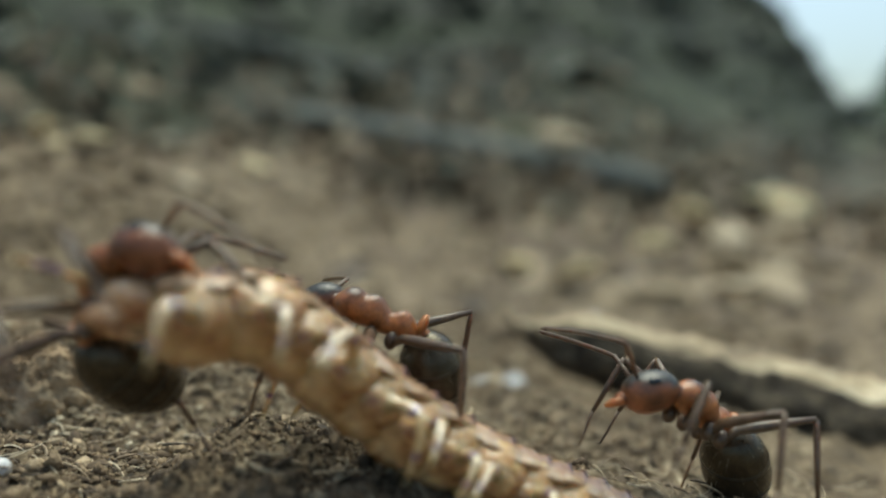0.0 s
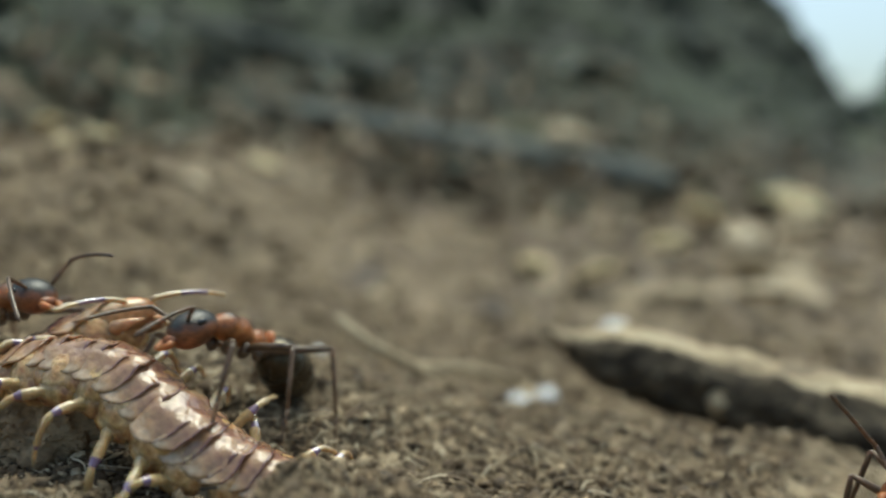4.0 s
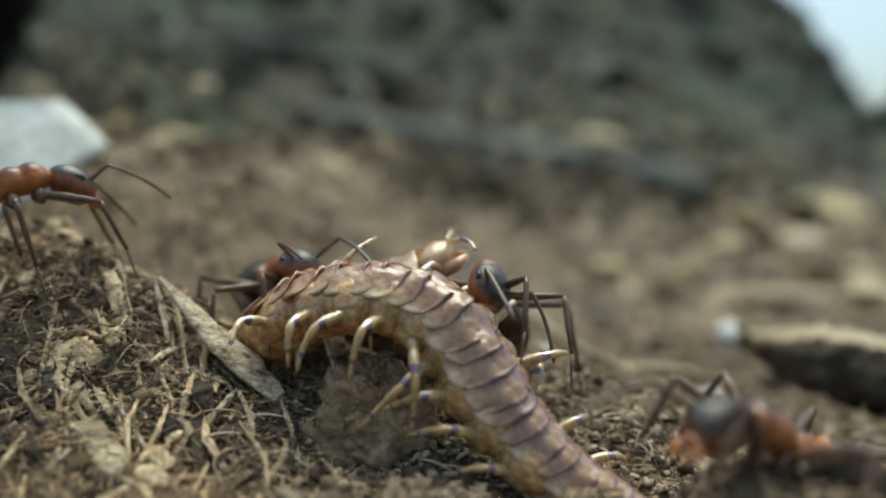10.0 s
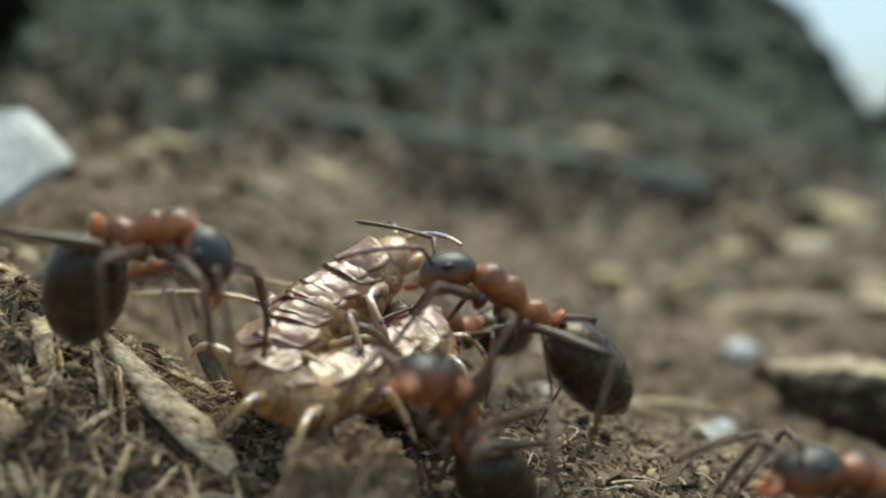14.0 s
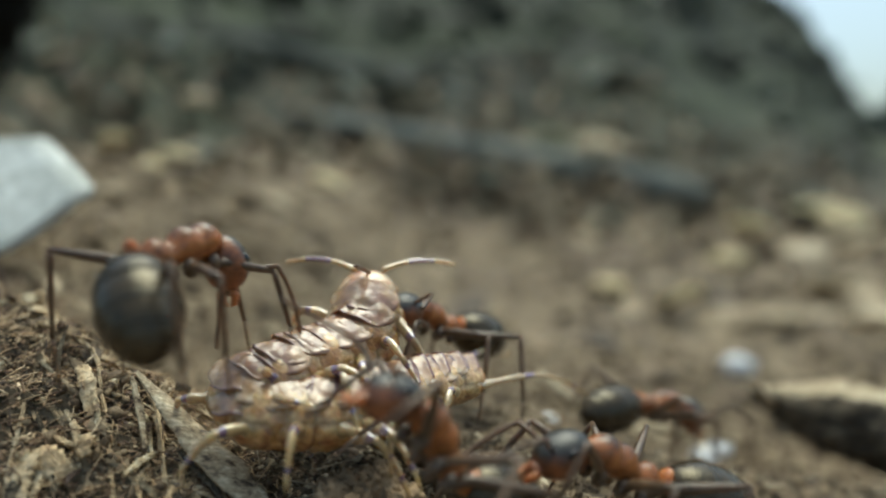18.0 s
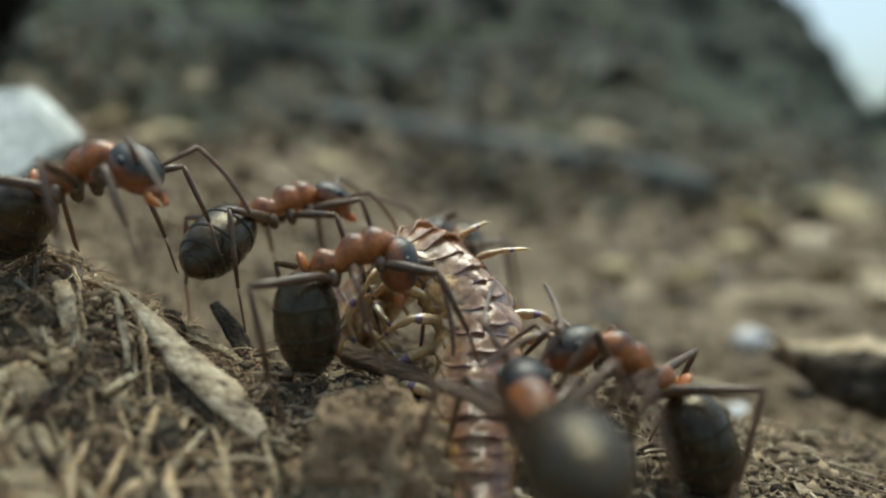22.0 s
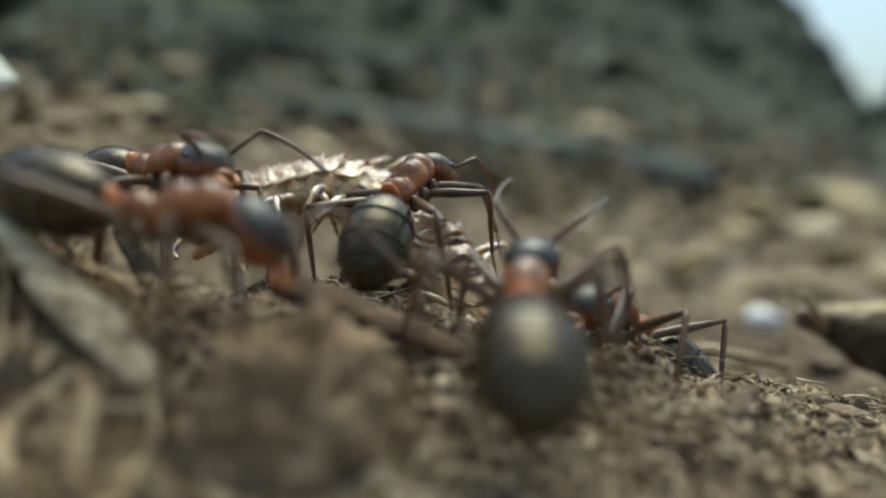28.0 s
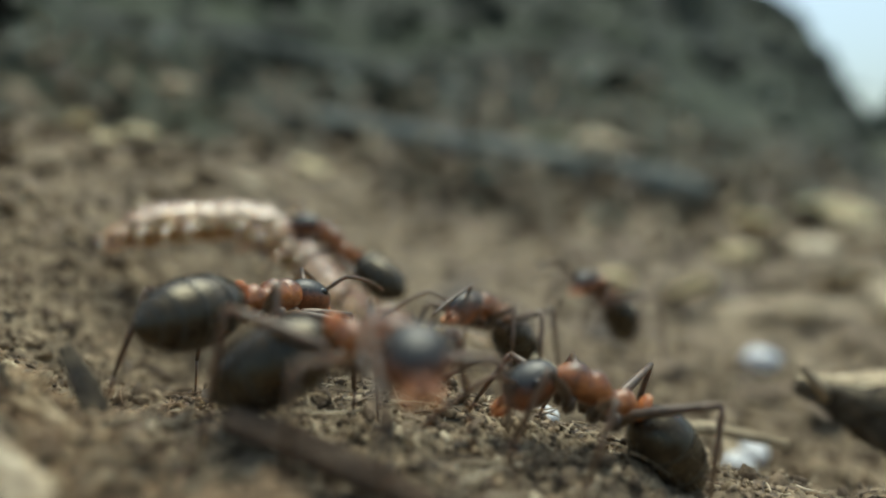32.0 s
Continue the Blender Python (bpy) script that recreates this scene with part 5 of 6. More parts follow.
# seconds, then for every body ring of the centipede its place, heading and pitch
CENTIPEDE_ROWS = [
    (0.0, (6.49, 12.43, 10.65, -178, 9), (7.71, 12.47, 10.45, -163, 6), (8.76, 13.12, 10.40, -149, 18), (9.66, 13.65, 9.72, -153, 38), (10.50, 14.02, 8.87, -159, 43), (11.36, 14.31, 8.01, -163, 42), (12.28, 14.57, 7.21, -166, 38), (13.27, 14.80, 6.48, -168, 34), (14.32, 14.99, 5.83, -171, 31), (15.39, 15.15, 5.21, -173, 28), (16.50, 15.26, 4.63, -174, 27), (17.61, 15.39, 4.08, -173, 26), (18.73, 15.53, 3.54, -173, 25), (19.85, 15.67, 3.02, -173, 24), (20.99, 15.79, 2.51, -174, 23), (22.13, 15.91, 2.02, -174, 23), (23.29, 16.02, 1.55, -174, 22)),
    (0.5, (4.84, 12.63, 11.96, 176, 28), (5.94, 12.56, 11.37, -174, 34), (6.86, 12.85, 10.58, -158, 43), (7.62, 13.24, 9.67, -153, 47), (8.37, 13.63, 8.75, -156, 46), (9.20, 13.94, 7.87, -160, 41), (10.15, 14.27, 7.12, -163, 33), (11.20, 14.54, 6.51, -169, 26), (12.35, 14.70, 6.04, -173, 21), (13.51, 14.81, 5.60, -175, 20), (14.68, 14.91, 5.18, -176, 21), (15.84, 14.96, 4.72, -178, 22), (16.99, 15.00, 4.23, -178, 23), (18.14, 15.02, 3.73, -178, 24), (19.28, 15.06, 3.21, -178, 25), (20.41, 15.11, 2.69, -178, 25), (21.54, 15.16, 2.15, -177, 25)),
    (1.0, (3.94, 12.34, 10.97, -176, 43), (4.86, 12.40, 10.12, -172, 39), (5.85, 12.62, 9.39, -166, 37), (6.81, 12.88, 8.63, -166, 40), (7.70, 13.10, 7.79, -169, 42), (8.61, 13.25, 6.95, -173, 33), (9.75, 13.34, 6.44, -176, 21), (10.93, 13.39, 6.05, -178, 16), (12.15, 13.41, 5.75, -179, 16), (13.33, 13.43, 5.36, -179, 20), (14.49, 13.43, 4.89, -180, 22), (15.66, 13.43, 4.44, 180, 20), (16.83, 13.43, 4.01, 180, 20), (18.01, 13.42, 3.58, 179, 21), (19.17, 13.39, 3.13, 178, 21), (20.33, 13.34, 2.67, 178, 22), (21.49, 13.29, 2.21, 178, 22)),
    (2.0, (0.70, 13.60, 11.73, 173, 43), (1.60, 13.49, 10.87, 176, 47), (2.40, 13.47, 9.92, -179, 53), (3.08, 13.53, 8.87, -175, 55), (3.83, 13.59, 7.87, -180, 45), (4.83, 13.54, 7.13, 176, 30), (5.97, 13.45, 6.63, 176, 19), (7.17, 13.36, 6.30, 176, 16), (8.36, 13.27, 5.94, 175, 17), (9.56, 13.17, 5.58, 174, 16), (10.75, 13.03, 5.26, 174, 16), (11.95, 12.90, 4.91, 176, 18), (13.13, 12.85, 4.50, 178, 20), (14.30, 12.81, 4.07, 178, 20), (15.48, 12.78, 3.66, 178, 19), (16.66, 12.74, 3.26, 178, 18), (17.85, 12.70, 2.87, 178, 18)),
    (2.5, (0.20, 13.90, 11.53, 173, 43), (1.10, 13.79, 10.67, 176, 47), (1.90, 13.77, 9.72, -179, 53), (2.58, 13.83, 8.67, -175, 55), (3.33, 13.89, 7.67, -180, 45), (4.33, 13.84, 6.93, 176, 30), (5.47, 13.75, 6.43, 176, 19), (6.67, 13.66, 6.10, 176, 16), (7.86, 13.57, 5.74, 175, 17), (9.06, 13.47, 5.38, 174, 16), (10.25, 13.33, 5.06, 174, 16), (11.45, 13.20, 4.71, 176, 18), (12.63, 13.15, 4.30, 178, 20), (13.80, 13.11, 3.87, 178, 20), (14.98, 13.08, 3.46, 178, 19), (16.16, 13.04, 3.06, 178, 18), (17.35, 13.00, 2.67, 178, 18)),
    (4.5, (0.41, 25.14, 8.40, 3, 21), (-0.76, 25.09, 7.96, 4, 16), (-1.98, 24.98, 7.71, 7, 10), (-3.20, 24.80, 7.52, 17, 12), (-4.29, 24.29, 7.22, 45, 11), (-4.72, 23.26, 7.11, 106, -14), (-3.80, 22.64, 7.65, 153, -21), (-2.68, 22.23, 8.01, 162, -12), (-1.49, 21.87, 8.17, 164, 0), (-0.30, 21.54, 8.01, 162, 18), (0.70, 21.15, 7.41, 158, 34), (1.59, 20.77, 6.62, 159, 37), (2.56, 20.43, 5.91, 164, 30), (3.67, 20.16, 5.39, 167, 20), (4.84, 19.92, 5.06, 169, 12), (6.06, 19.71, 4.88, 171, 8), (7.28, 19.51, 4.70, 171, 8)),
    (5.0, (0.41, 25.14, 8.40, 3, 21), (-0.76, 25.09, 7.96, 4, 16), (-1.98, 24.98, 7.71, 7, 10), (-3.20, 24.80, 7.52, 17, 12), (-4.29, 24.29, 7.22, 45, 11), (-4.72, 23.26, 7.11, 106, -14), (-3.80, 22.64, 7.65, 153, -21), (-2.68, 22.23, 8.01, 162, -12), (-1.49, 21.87, 8.17, 164, 0), (-0.30, 21.54, 8.01, 162, 18), (0.70, 21.15, 7.41, 158, 34), (1.59, 20.77, 6.62, 159, 37), (2.56, 20.43, 5.91, 164, 30), (3.67, 20.16, 5.39, 167, 20), (4.84, 19.92, 5.06, 169, 12), (6.06, 19.71, 4.88, 171, 8), (7.28, 19.51, 4.70, 171, 8)),
    (6.0, (0.89, 24.66, 9.26, 3, 25), (-0.24, 24.60, 8.73, 4, 20), (-1.44, 24.49, 8.39, 7, 12), (-2.66, 24.31, 8.20, 15, 14), (-3.74, 23.87, 7.79, 36, 18), (-4.51, 22.99, 7.47, 86, -9), (-3.86, 22.20, 8.05, 143, -27), (-2.81, 21.73, 8.54, 159, -17), (-1.65, 21.34, 8.77, 163, -1), (-0.47, 21.00, 8.59, 162, 19), (0.55, 20.63, 7.99, 159, 33), (1.49, 20.25, 7.25, 159, 34), (2.47, 19.89, 6.57, 163, 30), (3.55, 19.59, 6.02, 166, 21), (4.73, 19.34, 5.67, 169, 14), (5.93, 19.11, 5.43, 170, 10), (7.15, 18.90, 5.23, 170, 9)),
    (7.0, (0.91, 24.08, 9.48, 3, 26), (-0.21, 24.01, 8.94, 4, 21), (-1.41, 23.90, 8.60, 7, 12), (-2.63, 23.72, 8.41, 14, 12), (-3.76, 23.32, 8.08, 31, 15), (-4.64, 22.54, 7.78, 79, -8), (-4.08, 21.72, 8.33, 141, -26), (-3.04, 21.24, 8.81, 159, -17), (-1.88, 20.85, 9.05, 163, -7), (-0.68, 20.52, 9.13, 163, 7), (0.42, 20.13, 8.74, 159, 28), (1.33, 19.73, 7.98, 157, 38), (2.23, 19.36, 7.20, 160, 36), (3.21, 19.04, 6.50, 163, 30), (4.30, 18.74, 5.96, 166, 23), (5.45, 18.46, 5.54, 167, 17), (6.63, 18.21, 5.23, 168, 15)),
    (8.0, (0.88, 24.05, 9.71, 3, 26), (-0.24, 23.99, 9.16, 4, 21), (-1.44, 23.89, 8.84, 6, 12), (-2.67, 23.75, 8.66, 12, 11), (-3.82, 23.40, 8.36, 27, 16), (-4.74, 22.69, 7.97, 74, 2), (-4.30, 21.78, 8.30, 136, -23), (-3.30, 21.28, 8.84, 157, -19), (-2.16, 20.86, 9.11, 162, -8), (-0.96, 20.51, 9.20, 163, 4), (0.20, 20.16, 8.94, 160, 24), (1.13, 19.75, 8.22, 154, 41), (1.89, 19.34, 7.33, 156, 42), (2.81, 19.00, 6.55, 162, 34), (3.85, 18.71, 5.94, 165, 27), (4.96, 18.43, 5.43, 166, 22), (6.10, 18.16, 4.99, 166, 21)),
    (9.0, (0.40, 24.75, 10.38, 5, 40), (-0.56, 24.67, 9.59, 5, 32), (-1.69, 24.56, 9.09, 6, 18), (-2.90, 24.41, 8.81, 12, 14), (-4.05, 24.07, 8.48, 26, 17), (-5.01, 23.40, 8.10, 69, 4), (-4.67, 22.45, 8.34, 132, -23), (-3.70, 21.94, 8.94, 157, -23), (-2.58, 21.55, 9.33, 163, -13), (-1.39, 21.22, 9.50, 165, -1), (-0.19, 20.89, 9.37, 163, 16), (0.84, 20.52, 8.81, 154, 39), (1.52, 20.08, 7.86, 152, 48), (2.30, 19.72, 6.95, 158, 44), (3.19, 19.39, 6.13, 161, 38), (4.16, 19.08, 5.41, 163, 32), (5.21, 18.79, 4.80, 164, 29)),
    (10.0, (-0.24, 25.28, 10.33, 5, 38), (-1.22, 25.21, 9.56, 5, 28), (-2.39, 25.08, 9.16, 8, 15), (-3.60, 24.87, 8.91, 16, 13), (-4.71, 24.40, 8.62, 39, 15), (-5.35, 23.46, 8.31, 95, -11), (-4.57, 22.77, 8.94, 149, -27), (-3.49, 22.33, 9.40, 160, -17), (-2.33, 21.97, 9.66, 164, -6), (-1.13, 21.65, 9.65, 164, 9), (0.00, 21.30, 9.27, 159, 29), (0.85, 20.87, 8.47, 149, 47), (1.46, 20.43, 7.48, 147, 52), (2.13, 20.03, 6.50, 153, 48), (2.95, 19.67, 5.63, 159, 40), (3.90, 19.35, 4.89, 163, 33), (4.96, 19.06, 4.29, 165, 29)),
    (11.0, (-0.67, 26.00, 10.70, 5, 42), (-1.59, 25.92, 9.86, 6, 33), (-2.71, 25.80, 9.36, 7, 17), (-3.93, 25.62, 9.12, 15, 12), (-5.06, 25.19, 8.83, 36, 18), (-5.73, 24.33, 8.39, 91, -4), (-5.04, 23.57, 8.94, 144, -28), (-4.03, 23.11, 9.51, 159, -22), (-2.90, 22.73, 9.86, 163, -9), (-1.69, 22.41, 9.90, 164, 6), (-0.53, 22.07, 9.62, 161, 22), (0.45, 21.67, 8.97, 152, 42), (1.09, 21.22, 8.00, 142, 55), (1.57, 20.80, 6.93, 144, 56), (2.22, 20.39, 5.94, 153, 49), (3.03, 20.04, 5.06, 159, 42), (3.95, 19.71, 4.29, 161, 38)),
    (12.0, (-1.36, 25.74, 11.80, 120, 60), (-1.16, 25.38, 11.07, 108, 58), (-1.14, 24.87, 10.41, -278, 45), (-1.30, 24.25, 9.87, -289, 37), (-1.58, 23.61, 9.40, -297, 31), (-1.95, 22.97, 9.00, 53, 28), (-2.47, 22.43, 8.63, 45, 27), (-2.98, 21.91, 8.20, 62, 41), (-2.79, 21.54, 7.72, 169, 27), (-1.98, 21.66, 7.57, 198, 2), (-1.22, 22.02, 7.64, 210, -7), (-0.54, 22.49, 7.76, 220, -9), (0.03, 23.09, 7.92, 250, -15), (-0.17, 23.79, 8.13, -48, -13), (-0.84, 24.27, 8.28, -34, -10), (-1.54, 24.72, 8.43, -30, -9), (-2.27, 25.12, 8.56, -29, -9)),
    (13.0, (-1.42, 26.08, 11.62, 72, 49), (-1.58, 25.59, 11.01, 69, 48), (-1.83, 25.09, 10.44, -302, 44), (-2.17, 24.61, 9.91, -303, 40), (-2.48, 24.07, 9.41, -296, 38), (-2.72, 23.48, 8.94, 70, 34), (-2.88, 22.84, 8.52, 114, 35), (-2.25, 22.54, 8.21, 171, 16), (-1.48, 22.58, 8.05, 195, 7), (-0.77, 22.92, 8.03, 216, -4), (-0.23, 23.48, 8.17, 236, -16), (-0.01, 24.17, 8.44, 287, -22), (-0.57, 24.67, 8.67, 332, -16), (-1.30, 24.88, 8.88, -6, -14), (-2.08, 24.85, 9.05, 4, -15), (-2.83, 24.78, 9.30, 8, -22), (-3.54, 24.65, 9.62, 10, -23)),
    (14.0, (-1.29, 26.59, 11.60, 27, 37), (-1.89, 26.28, 11.08, 30, 36), (-2.48, 25.85, 10.64, -316, 25), (-3.00, 25.24, 10.35, -306, 21), (-3.40, 24.57, 9.99, -295, 28), (-3.66, 23.88, 9.57, 67, 30), (-3.96, 23.21, 9.13, 89, 40), (-3.56, 22.78, 8.61, 164, 31), (-2.77, 22.80, 8.35, 197, 4), (-2.03, 23.20, 8.46, 215, -10), (-1.39, 23.75, 8.61, 226, -11), (-0.84, 24.38, 8.79, 227, -12), (-0.25, 24.98, 8.96, 242, -13), (-0.33, 25.70, 9.11, -52, -7), (-1.02, 26.20, 9.17, -34, -3), (-1.74, 26.66, 9.21, -30, -2), (-2.50, 27.05, 9.22, -28, -1)),
    (14.5, (-1.73, 26.63, 11.41, 25, 32), (-2.38, 26.33, 10.96, 28, 31), (-2.99, 25.92, 10.56, -317, 24), (-3.50, 25.31, 10.28, -306, 22), (-3.89, 24.66, 9.91, -295, 30), (-4.13, 23.99, 9.46, 68, 29), (-4.44, 23.29, 9.10, 90, 31), (-4.00, 22.84, 8.71, 166, 22), (-3.19, 22.90, 8.51, 198, 6), (-2.46, 23.31, 8.51, 215, -4), (-1.84, 23.86, 8.63, 227, -11), (-1.31, 24.49, 8.81, 227, -12), (-0.73, 25.08, 8.97, 247, -12), (-0.89, 25.79, 9.11, -48, -6), (-1.58, 26.27, 9.17, -33, -3), (-2.30, 26.72, 9.20, -29, -1), (-3.05, 27.11, 9.21, -28, -1)),
    (16.5, (-3.14, 25.88, 12.17, 51, 52), (-3.41, 25.55, 11.62, 53, 46), (-3.71, 25.11, 11.19, -301, 30), (-4.02, 24.55, 10.92, -306, 20), (-4.48, 24.08, 10.73, -327, 11), (-5.12, 23.81, 10.66, 26, 6), (-5.71, 23.46, 10.59, 41, 16), (-5.89, 23.10, 10.30, 146, 50), (-5.29, 23.16, 9.98, 196, 12), (-4.66, 23.44, 10.02, 210, -3), (-4.11, 23.84, 10.04, 222, 0), (-3.63, 24.35, 10.02, 226, 3), (-3.14, 24.84, 9.96, 223, 6), (-2.62, 25.29, 9.87, -139, 9), (-2.12, 25.74, 9.74, -138, 13), (-1.63, 26.20, 9.55, -137, 17), (-1.15, 26.65, 9.34, -137, 17)),
    (17.0, (-2.92, 25.55, 12.36, 56, 60), (-3.18, 25.17, 11.61, 51, 48), (-3.70, 24.63, 11.18, -316, 15), (-4.36, 24.05, 11.08, -325, 2), (-5.14, 23.64, 11.12, -339, -7), (-5.97, 23.39, 11.24, 14, -3), (-6.84, 23.22, 11.21, 19, 26), (-6.82, 23.01, 10.65, 172, 44), (-6.05, 23.12, 10.26, 196, 17), (-5.24, 23.44, 10.11, 208, 4), (-4.51, 23.93, 10.14, 216, -3), (-3.80, 24.46, 10.18, 217, -1), (-3.11, 25.01, 10.18, 219, 3), (-2.45, 25.59, 10.06, -137, 14), (-1.85, 26.18, 9.79, -136, 18), (-1.22, 26.75, 9.54, -139, 16), (-0.58, 27.30, 9.29, -139, 16)),
    (18.0, (-2.46, 26.15, 11.98, 90, 47), (-2.46, 25.60, 11.39, 82, 44), (-2.69, 25.01, 10.91, -303, 29), (-3.17, 24.45, 10.61, -313, 18), (-3.72, 23.90, 10.42, -317, 11), (-4.31, 23.37, 10.27, 43, 13), (-4.86, 22.83, 10.04, 41, 22), (-5.41, 22.42, 9.65, 93, 48), (-4.77, 22.17, 9.38, 172, 11), (-3.98, 22.21, 9.27, 194, 5), (-3.23, 22.51, 9.23, 203, 1), (-2.50, 22.83, 9.25, 205, -4), (-1.78, 23.18, 9.32, 210, -5), (-1.13, 23.65, 9.38, -137, -3), (-0.59, 24.25, 9.42, -132, 0), (-0.05, 24.84, 9.39, -132, 4), (0.48, 25.44, 9.32, -132, 5)),
    (19.0, (-2.85, 27.21, 12.06, 37, 41), (-3.23, 26.93, 11.66, 55, 42), (-3.34, 26.50, 11.29, -254, 28), (-2.97, 26.02, 11.16, -233, 14), (-2.62, 25.54, 10.99, -239, 22), (-2.39, 25.04, 10.70, 115, 30), (-2.17, 24.56, 10.37, 116, 34), (-1.94, 24.13, 10.00, 120, 37), (-1.68, 23.71, 9.62, 124, 35), (-1.37, 23.29, 9.29, 129, 33), (-1.02, 22.90, 8.96, 136, 32), (-0.62, 22.56, 8.63, 136, 32), (-0.26, 22.17, 8.30, 130, 33), (0.04, 21.76, 7.95, -233, 34), (0.36, 21.35, 7.60, -233, 34), (0.67, 20.94, 7.26, -233, 34), (0.98, 20.54, 6.91, -233, 34)),
    (20.0, (-3.05, 28.55, 12.06, 24, 28), (-3.59, 28.30, 11.75, 29, 29), (-4.02, 27.96, 11.42, -265, 25), (-3.52, 27.55, 11.40, -213, 0), (-2.94, 27.22, 11.40, -211, 5), (-2.38, 26.86, 11.27, 148, 14), (-1.84, 26.52, 11.09, 144, 19), (-1.36, 26.13, 10.83, 136, 26), (-0.97, 25.70, 10.51, 132, 32), (-0.61, 25.29, 10.12, 131, 38), (-0.28, 24.91, 9.68, 130, 39), (0.06, 24.50, 9.28, 130, 32), (0.44, 24.04, 8.98, 130, 29), (0.81, 23.60, 8.63, -229, 35), (1.16, 23.21, 8.23, -231, 36), (1.49, 22.76, 7.85, -237, 32), (1.78, 22.26, 7.52, -240, 30)),
    (21.0, (-5.31, 27.01, 8.76, -165, -29), (-4.61, 27.19, 9.16, -168, -28), (-3.89, 27.30, 9.55, -175, -27), (-3.15, 27.32, 9.91, 178, -25), (-2.40, 27.24, 10.25, 167, -24), (-1.68, 26.98, 10.57, 153, -19), (-1.02, 26.54, 10.77, 144, -1), (-0.39, 26.06, 10.59, 139, 22), (0.10, 25.55, 10.17, 123, 39), (0.29, 25.02, 9.58, 102, 48), (0.33, 24.47, 8.96, 94, 47), (0.36, 23.89, 8.38, 95, 41), (0.44, 23.24, 7.87, 100, 33), (0.61, 22.53, 7.49, 103, 20), (0.78, 21.74, 7.31, 103, 15), (0.96, 20.99, 7.06, 105, 28), (1.15, 20.36, 6.56, 107, 38)),
    (22.0, (-4.58, 27.57, 7.23, -158, -36), (-3.88, 27.84, 7.77, -161, -39), (-3.24, 28.03, 8.40, -166, -46), (-2.65, 28.15, 9.10, -175, -49), (-2.04, 28.13, 9.78, 164, -44), (-1.40, 27.78, 10.34, 145, -23), (-0.73, 27.21, 10.47, 137, 8), (-0.14, 26.61, 10.09, 134, 30), (0.39, 26.07, 9.56, 133, 40), (0.82, 25.58, 8.92, 118, 48), (0.94, 25.01, 8.22, 94, 50), (0.90, 24.42, 7.51, 85, 50), (0.85, 23.84, 6.79, 85, 46), (0.80, 23.14, 6.19, 87, 39), (0.78, 22.42, 5.63, 90, 39), (0.80, 21.72, 5.03, 92, 41), (0.84, 21.04, 4.41, 93, 42)),
    (23.0, (-5.99, 27.66, 7.47, -151, -32), (-5.29, 28.05, 7.98, -153, -34), (-4.59, 28.39, 8.53, -157, -40), (-3.95, 28.61, 9.20, -164, -45), (-3.30, 28.75, 9.89, -178, -41), (-2.53, 28.67, 10.43, 167, -28), (-1.71, 28.37, 10.77, 154, -9), (-0.90, 27.89, 10.71, 145, 14), (-0.23, 27.33, 10.34, 137, 31), (0.27, 26.79, 9.75, 126, 45), (0.55, 26.26, 9.01, 105, 53), (0.57, 25.70, 8.24, 88, 53), (0.52, 25.11, 7.50, 86, 49), (0.48, 24.45, 6.81, 91, 44), (0.53, 23.75, 6.17, 98, 41), (0.67, 23.03, 5.57, 103, 38), (0.87, 22.29, 5.00, 105, 37)),
    (24.0, (-5.65, 27.54, 7.71, -153, -22), (-4.88, 27.93, 8.06, -153, -24), (-4.14, 28.32, 8.48, -151, -31), (-3.48, 28.72, 9.01, -155, -34), (-2.75, 28.97, 9.53, -171, -32), (-1.94, 28.95, 9.99, 173, -24), (-1.08, 28.76, 10.28, 161, -8), (-0.24, 28.38, 10.24, 151, 13), (0.47, 27.91, 9.86, 143, 31), (1.02, 27.42, 9.29, 133, 41), (1.42, 26.90, 8.63, 118, 47), (1.62, 26.30, 7.95, 97, 45), (1.58, 25.60, 7.33, 90, 41), (1.63, 24.89, 6.72, 96, 40), (1.72, 24.19, 6.12, 98, 40), (1.82, 23.47, 5.52, 98, 39), (1.93, 22.76, 4.93, 99, 39)),
    (24.5, (-5.72, 28.31, 7.69, -153, -22), (-4.96, 28.64, 8.07, -153, -24), (-4.22, 28.98, 8.50, -151, -31), (-3.54, 29.37, 8.99, -155, -34), (-2.80, 29.61, 9.46, -171, -32), (-1.98, 29.59, 9.87, 173, -24), (-1.12, 29.38, 10.11, 161, -8), (-0.29, 29.00, 10.05, 151, 13), (0.43, 28.57, 9.68, 143, 31), (1.02, 28.09, 9.16, 133, 41), (1.47, 27.58, 8.56, 118, 47), (1.76, 27.01, 7.94, 97, 45), (1.85, 26.34, 7.37, 90, 41), (1.99, 25.66, 6.80, 96, 40), (2.18, 24.98, 6.24, 98, 40), (2.36, 24.29, 5.69, 98, 39), (2.54, 23.59, 5.12, 99, 39)),
    (26.5, (-6.02, 31.41, 7.61, 182, -35), (-5.29, 31.44, 8.12, 186, -33), (-4.54, 31.62, 8.56, -158, -25), (-3.80, 31.99, 8.88, -159, -20), (-2.98, 32.17, 9.17, -175, -17), (-2.12, 32.15, 9.39, 170, -10), (-1.29, 31.86, 9.46, 157, 2), (-0.49, 31.51, 9.31, 157, 17), (0.27, 31.17, 8.99, 154, 22), (0.99, 30.77, 8.64, 148, 23), (1.66, 30.32, 8.28, 145, 24), (2.31, 29.84, 7.91, 142, 25), (2.92, 29.32, 7.52, 137, 26), (3.47, 28.74, 7.12, -228, 27), (4.00, 28.15, 6.73, -229, 26), (4.51, 27.53, 6.34, -233, 28), (4.96, 26.89, 5.90, -236, 29)),
